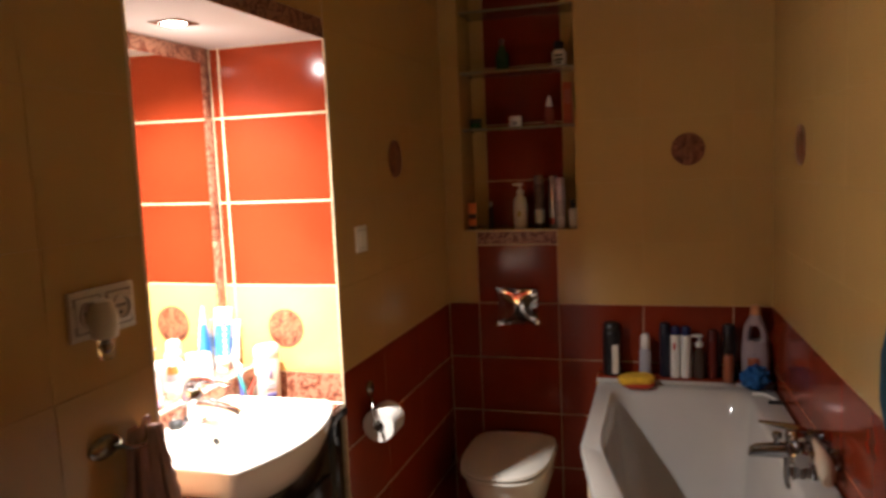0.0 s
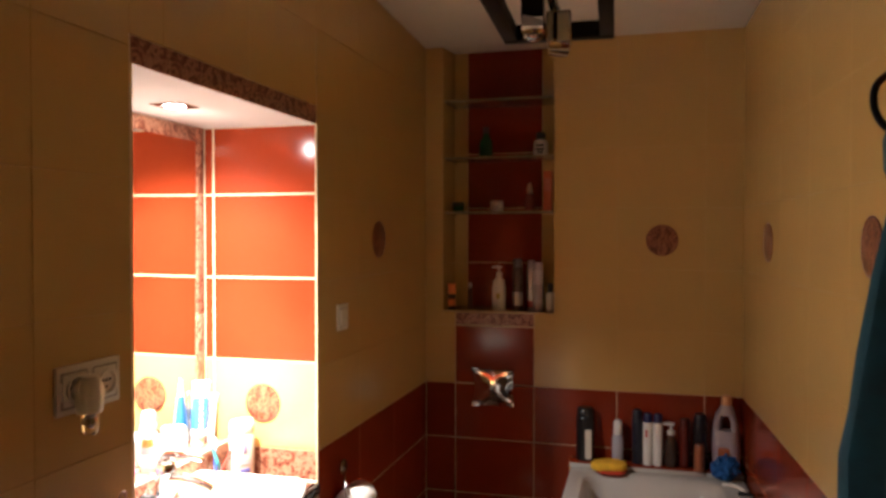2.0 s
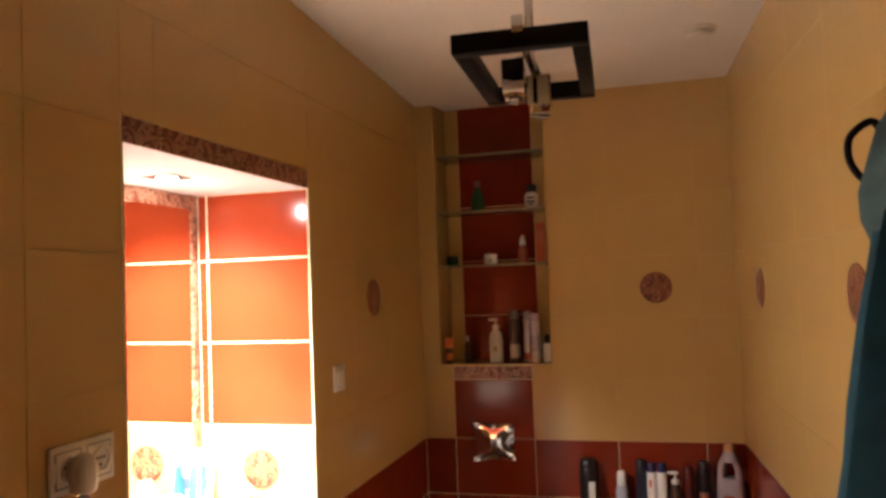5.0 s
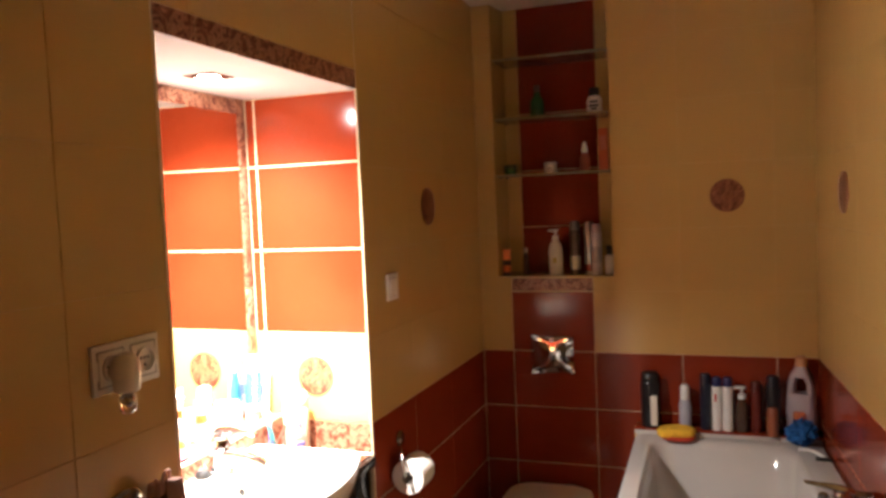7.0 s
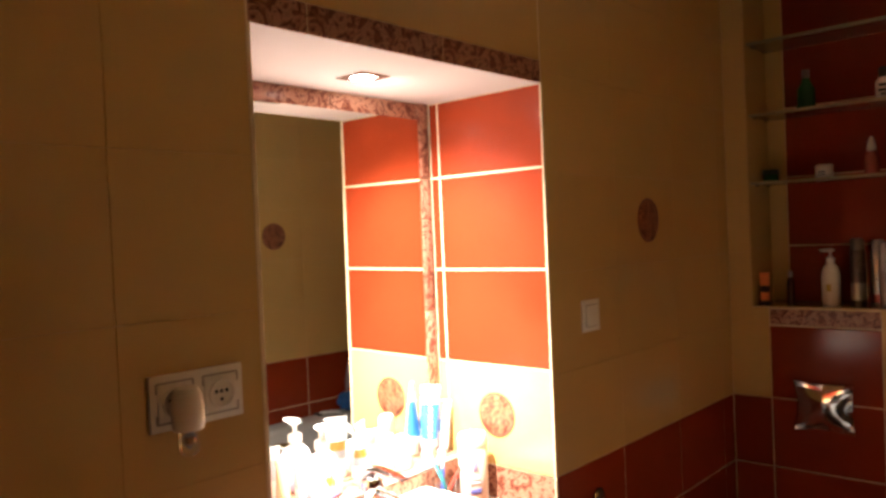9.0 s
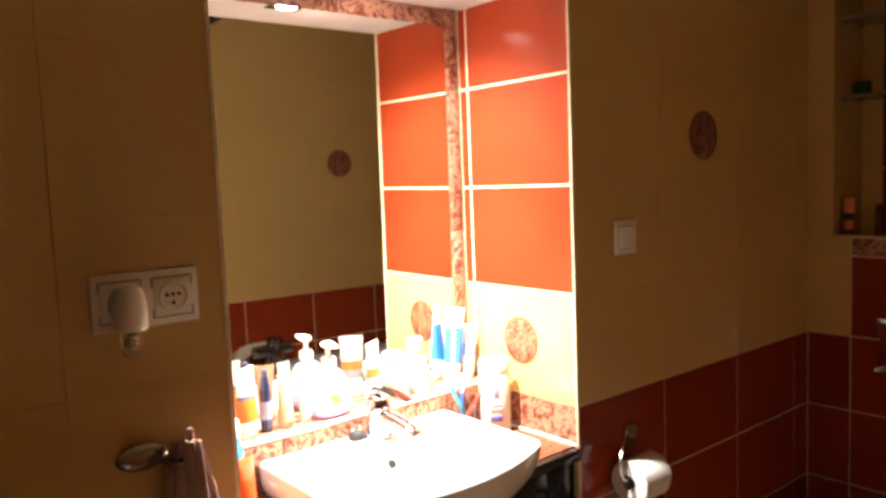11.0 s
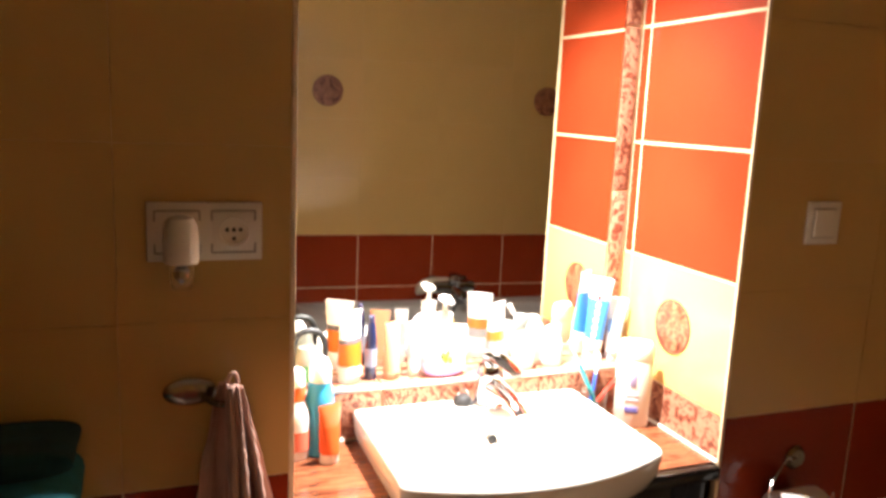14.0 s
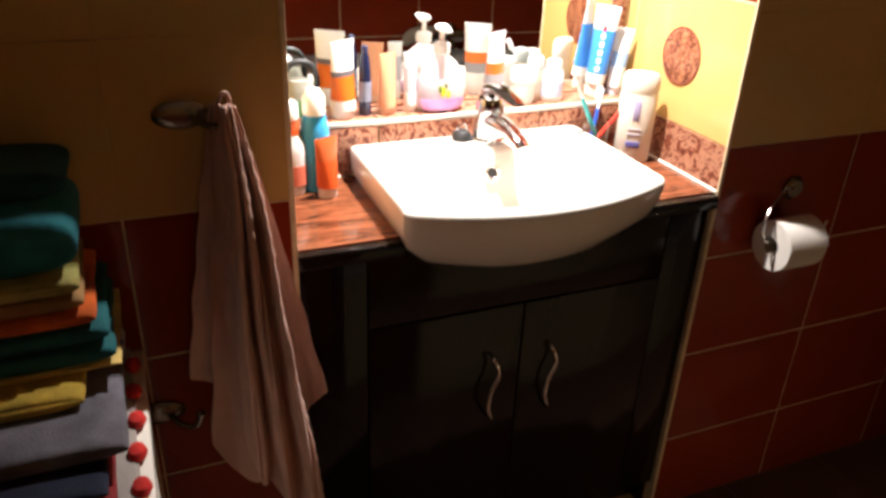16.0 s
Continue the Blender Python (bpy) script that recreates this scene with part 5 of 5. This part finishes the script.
def folded(label, z0, z1, x1, y1, color, seed, layers=1, y0=0.62, x0=0.015):
    """A folded towel of one or more layers."""
    ob = thing("folded_towel", label, "towel", (0, 0, 0), 0, "stack of folded towels")
    m_ = varied("terry", color, 0.95, 0.3, 22, 360, 1.0)
    h = (z1 - z0) / layers
    for k in range(layers):
        part("layer", towel_slab(z0 + k * h, z0 + (k + 1) * h + 0.0004, x0, x1 - 0.008 * k, y0, y1 - 0.005 * k, seed + k * 0.37), m_, ob, "", 60)
    return ob


TEALC = (0.014, 0.16, 0.19)
folded("dark red folded terry towel at the bottom of the stack", PZ + 0.012, 0.821, 0.405, 1.046, (0.20, 0.012, 0.012), 1)
folded("dark navy folded towel near the bottom of the stack", 0.821, 0.838, 0.38, 1.038, (0.010, 0.013, 0.03), 2)
grey = folded("lilac grey folded terry towel with a white printed band", 0.838, 0.866, 0.335, 1.064, (0.13, 0.12, 0.14), 3)
part("printed_band", towel_slab(0.837, 0.868, 0.070, 0.128, 0.63, 1.067, 3.2), varied("white_cotton", (0.42, 0.40, 0.40), 0.95, 0.08, 14, 300, 0.5), grey, "white band with small blue prints", 60)
for dx, dy in ((0.088, 1.058), (0.108, 1.062), (0.096, 1.048)):
    part("print_dot", lathe([(0.006, 0), (0.004, 0.002)], 12), plastic((0.05, 0.10, 0.30), 0.8, "blue_print"), grey).matrix_basis = pose(dx, dy, 0.8655 - 0.5 * max(0.0, dy - 1.052), -30, 0, 0)
folded("mustard yellow folded terry towel", 0.866, 0.892, 0.262, 1.022, (0.50, 0.33, 0.04), 4)
folded("pale yellow folded cloth in the stack", 0.892, 0.899, 0.218, 1.068, (0.62, 0.45, 0.14), 5)
folded("dark teal folded terry towel", 0.899, 0.950, 0.215, 1.062, (0.010, 0.095, 0.105), 5.5, 2)
folded("orange red folded terry towel", 0.950, 0.972, 0.205, 1.045, (0.55, 0.10, 0.012), 6)
folded("tan folded towel in the stack", 0.972, 0.994, 0.20, 1.033, (0.32, 0.18, 0.07), 7)
folded("lime green folded towel in the stack", 0.994, 1.017, 0.20, 1.034, (0.36, 0.33, 0.10), 8)
folded("teal folded terry towel", 1.017, 1.094, 0.185, 1.040, TEALC, 9)
folded("dark green folded towel on top of the stack", 1.094, 1.134, 0.13, 1.036, (0.008, 0.055, 0.06), 10)
trimc = thing("red_trimmed_cloth", "white cloth with red bobbles lying on the machine under the towels", "cloth")
part("sheet", towel_slab(PZ, PZ + 0.012, 0.03, 0.44, 0.60, 1.070, 11), varied("white_cotton", (0.32, 0.28, 0.25), 0.95, 0.08, 14, 300, 0.5), trimc, "", 60)
WOOL = varied("red_wool", (0.50, 0.02, 0.015), 0.95, 0.2, 40, 300, 0.8)
for k in range(6):
    part("bobble", lathe([(0.003, -0.010), (0.010, -0.006), (0.0125, 0.0), (0.010, 0.007), (0.003, 0.011)], 14, 1.3, 1.0, (0.085 + 0.066 * k, 1.072 - 0.002 * (k % 2), PZ + 0.010)), WOOL, trimc)

# ---------- tiles, one by one ----------
TILE_MESH = {}


def tile_mesh(w, h, material, name):
    key = (round(w, 3), round(h, 3), material.name)
    if key not in TILE_MESH:
        bm = bmesh.new()
        e, t = 0.0008, T
        a = [(0, 0), (w, 0), (w, h), (0, h)]
        b = [(e, e), (w - e, e), (w - e, h - e), (e, h - e)]
        r0 = [bm.verts.new((x, y, -0.001)) for x, y in a]
        r1 = [bm.verts.new((x, y, t - e)) for x, y in a]
        r2 = [bm.verts.new((x, y, t)) for x, y in b]
        for p, q in ((r0, r1), (r1, r2)):
            for i in range(4):
                bm.faces.new((p[i], p[(i + 1) % 4], q[(i + 1) % 4], q[i]))
        bm.faces.new(r2)
        TILE_MESH[key] = mesh_of(name, bm, material, 0)
    return TILE_MESH[key]


def tile(wall, m, u0, u1, v0, v1, material, gap, name="tile"):
    """One tile on the plane m (its x along the wall, y up, z out of it)."""
    if u1 - u0 < 0.012 or v1 - v0 < 0.012:
        return
    ob = new(name, tile_mesh(u1 - u0 - gap, v1 - v0 - gap, material, name))
    ob.parent = wall
    ob.matrix_basis = m @ Matrix.Translation((u0 + gap / 2, v0 + gap / 2, 0))


def field(wall, m, us, vs, material, gap, hole=None):
    """Tiles between the joint lines us and vs; hole = (u0, u1, v0, v1) is left open."""
    for u0, u1 in zip(us, us[1:]):
        for v0, v1 in zip(vs, vs[1:]):
            if hole and u0 < hole[1] - 0.004 and u1 > hole[0] + 0.004 and v0 < hole[3] - 0.004 and v1 > hole[2] + 0.004:
                cuts = []
                if u0 < hole[0]:
                    cuts.append((u0, hole[0], v0, v1))
                if u1 > hole[1]:
                    cuts.append((hole[1], u1, v0, v1))
                m0, m1 = max(u0, hole[0]), min(u1, hole[1])
                if v0 < hole[2]:
                    cuts.append((m0, m1, v0, hole[2]))
                if v1 > hole[3]:
                    cuts.append((m0, m1, hole[3], v1))
                for c in cuts:
                    tile(wall, m, *c, material, gap)
            else:
                tile(wall, m, u0, u1, v0, v1, material, gap)


def plane(origin, u, v):
    u, v = Vector(u).normalized(), Vector(v).normalized()
    n = u.cross(v)
    m = Matrix((u, v, n)).transposed().to_4x4()
    m.translation = Vector(origin)
    return m


DADO = [0.0, 0.25, 0.5, 0.75, 1.0]
CREAM_V = [1.0, 1.262, 1.524, 1.786, 2.048, 2.31, 2.575, 2.84]
G = 0.0036
# west wall
WEST = plane((-T, 0, 0), (0, 1, 0), (0, 0, 1))
west_u = [BACK + 0.01, -0.712, -0.352, 0.008, 0.368, 0.728, 1.088, 1.448, 1.808, 2.21, 2.57, 2.945, 3.305, FAR]
hole = (NY0 - 0.004, NY1 + 0.004, -1, NTOP + 0.056)
field(wall_left, WEST, west_u, DADO, RED_TILE, G, (hole[0], hole[1], -1, 5))
field(wall_left, WEST, west_u, CREAM_V, CREAM_TILE, 0.0004, hole)
for y0, y1 in ((NY0, 1.47), (1.47, 1.841), (1.841, NY1)):
    tile(wall_left, WEST, y0, y1, NTOP - 0.003, NTOP + 0.056, DECOR, 0.0025, "border_tile")
# end wall
NORTH = plane((0, FAR + T, 0), (1, 0, 0), (0, 0, 1))
north_u = [0.0, 0.139, 0.499, 0.858, 1.217, 1.372]
field(wall_far, NORTH, north_u, DADO, RED_TILE, G)
shelf_hole = (SX0, SX1, SZ0, 5)
for u0, u1 in zip(north_u, north_u[1:]):
    red = u0 == 0.139
    if red:
        tile(wall_far, NORTH, u0, u1, 1.0, 1.262, RED_TILE, G)
        tile(wall_far, NORTH, u0, u1, 1.262, SZ0 - 0.003, DECOR, G, "border_tile")
    else:
        field(wall_far, NORTH, [u0, u1], CREAM_V, CREAM_TILE, 0.0004, shelf_hole)
# the recess: back, two cheeks and sill
RECESS = plane((0, SY, 0), (1, 0, 0), (0, 0, 1))
rv = [SZ0, 1.54, 1.80, 2.06, 2.32, 2.60]
field(wall_far, RECESS, [SX0, 0.145], rv, CREAM_TILE, 0.0004)
field(wall_far, RECESS, [0.145, 0.505], rv, RED_TILE, G)
field(wall_far, RECESS, [0.505, SX1], rv, CREAM_TILE, 0.0004)
field(wall_far, plane((SX0 - T + 0.001, FAR + 0.002, 0), (0, 1, 0), (0, 0, 1)), [0, SY - FAR - 0.002], rv, CREAM_TILE, 0.0004)
field(wall_far, plane((SX1 + T - 0.001, SY, 0), (0, -1, 0), (0, 0, 1)), [0, SY - FAR - 0.002], rv, CREAM_TILE, 0.0004)
field(wall_far, plane((0, FAR + 0.002, SZ0 - T + 0.004), (1, 0, 0), (0, 1, 0)), [SX0, 0.145, 0.505, SX1], [0, SY - FAR], CREAM_TILE, 0.002)
# east wall, slightly out of square
EAST = plane((right_x(FAR) + T, FAR, 0), (SLANT, -1, 0), (0, 0, 1))
east_u = [0.0] + [0.31 + 0.36 * k for k in range(11)] + [4.255]
field(wall_right, EAST, east_u, DADO, RED_TILE, G)
field(wall_right, EAST, east_u, CREAM_V, CREAM_TILE, 0.0004)
# basin niche: thick light joints
NG = 0.0058
SIDE = plane((0, NY1 + T, 0), (1, 0, 0), (0, 0, 1))
SIDE_L = plane((0, NY0 - T, 0), (-1, 0, 0), (0, 0, 1))
side_v = [1.0, 1.276, 1.538, 1.801, NTOP - 0.001]
for M_, us in ((SIDE, [MIRROR_X, -0.360, -0.002]), (SIDE_L, [0.002, 0.360, -MIRROR_X])):
    field(wall_left, M_, us, side_v[1:], RED_TILE, NG)
    field(wall_left, M_, us, side_v[:2], CREAM_TILE, 0.003)
    tile(wall_left, M_, us[0], us[2], 0.906, 1.0, DECOR, 0.003, "border_tile")
# floor
for i in range(6):
    for j in range(13):
        u, v = -0.02 + i * 0.33, BACK + j * 0.33
        tile(floor, plane((0, 0, FLOOR - T), (1, 0, 0), (0, 1, 0)), u, min(u + 0.33, 1.62), v, min(v + 0.33, FAR), FLOOR_TILE, 0.003, "floor_tile")
# medallions
medallion(wall_left, plane((-T, 2.769, 1.656), (0, 1, 0), (0, 0, 1)), 0.066)
medallion(wall_far, NORTH @ Matrix.Translation((1.0425, 1.650, 0)), 0.064)
for y in (2.915, 1.86):
    medallion(wall_right, plane((right_x(y) + T, y, 1.646), (SLANT, -1, 0), (0, 0, 1)), 0.066)
medallion(wall_left, SIDE @ Matrix.Translation((-0.186, 1.141, 0)), 0.058)
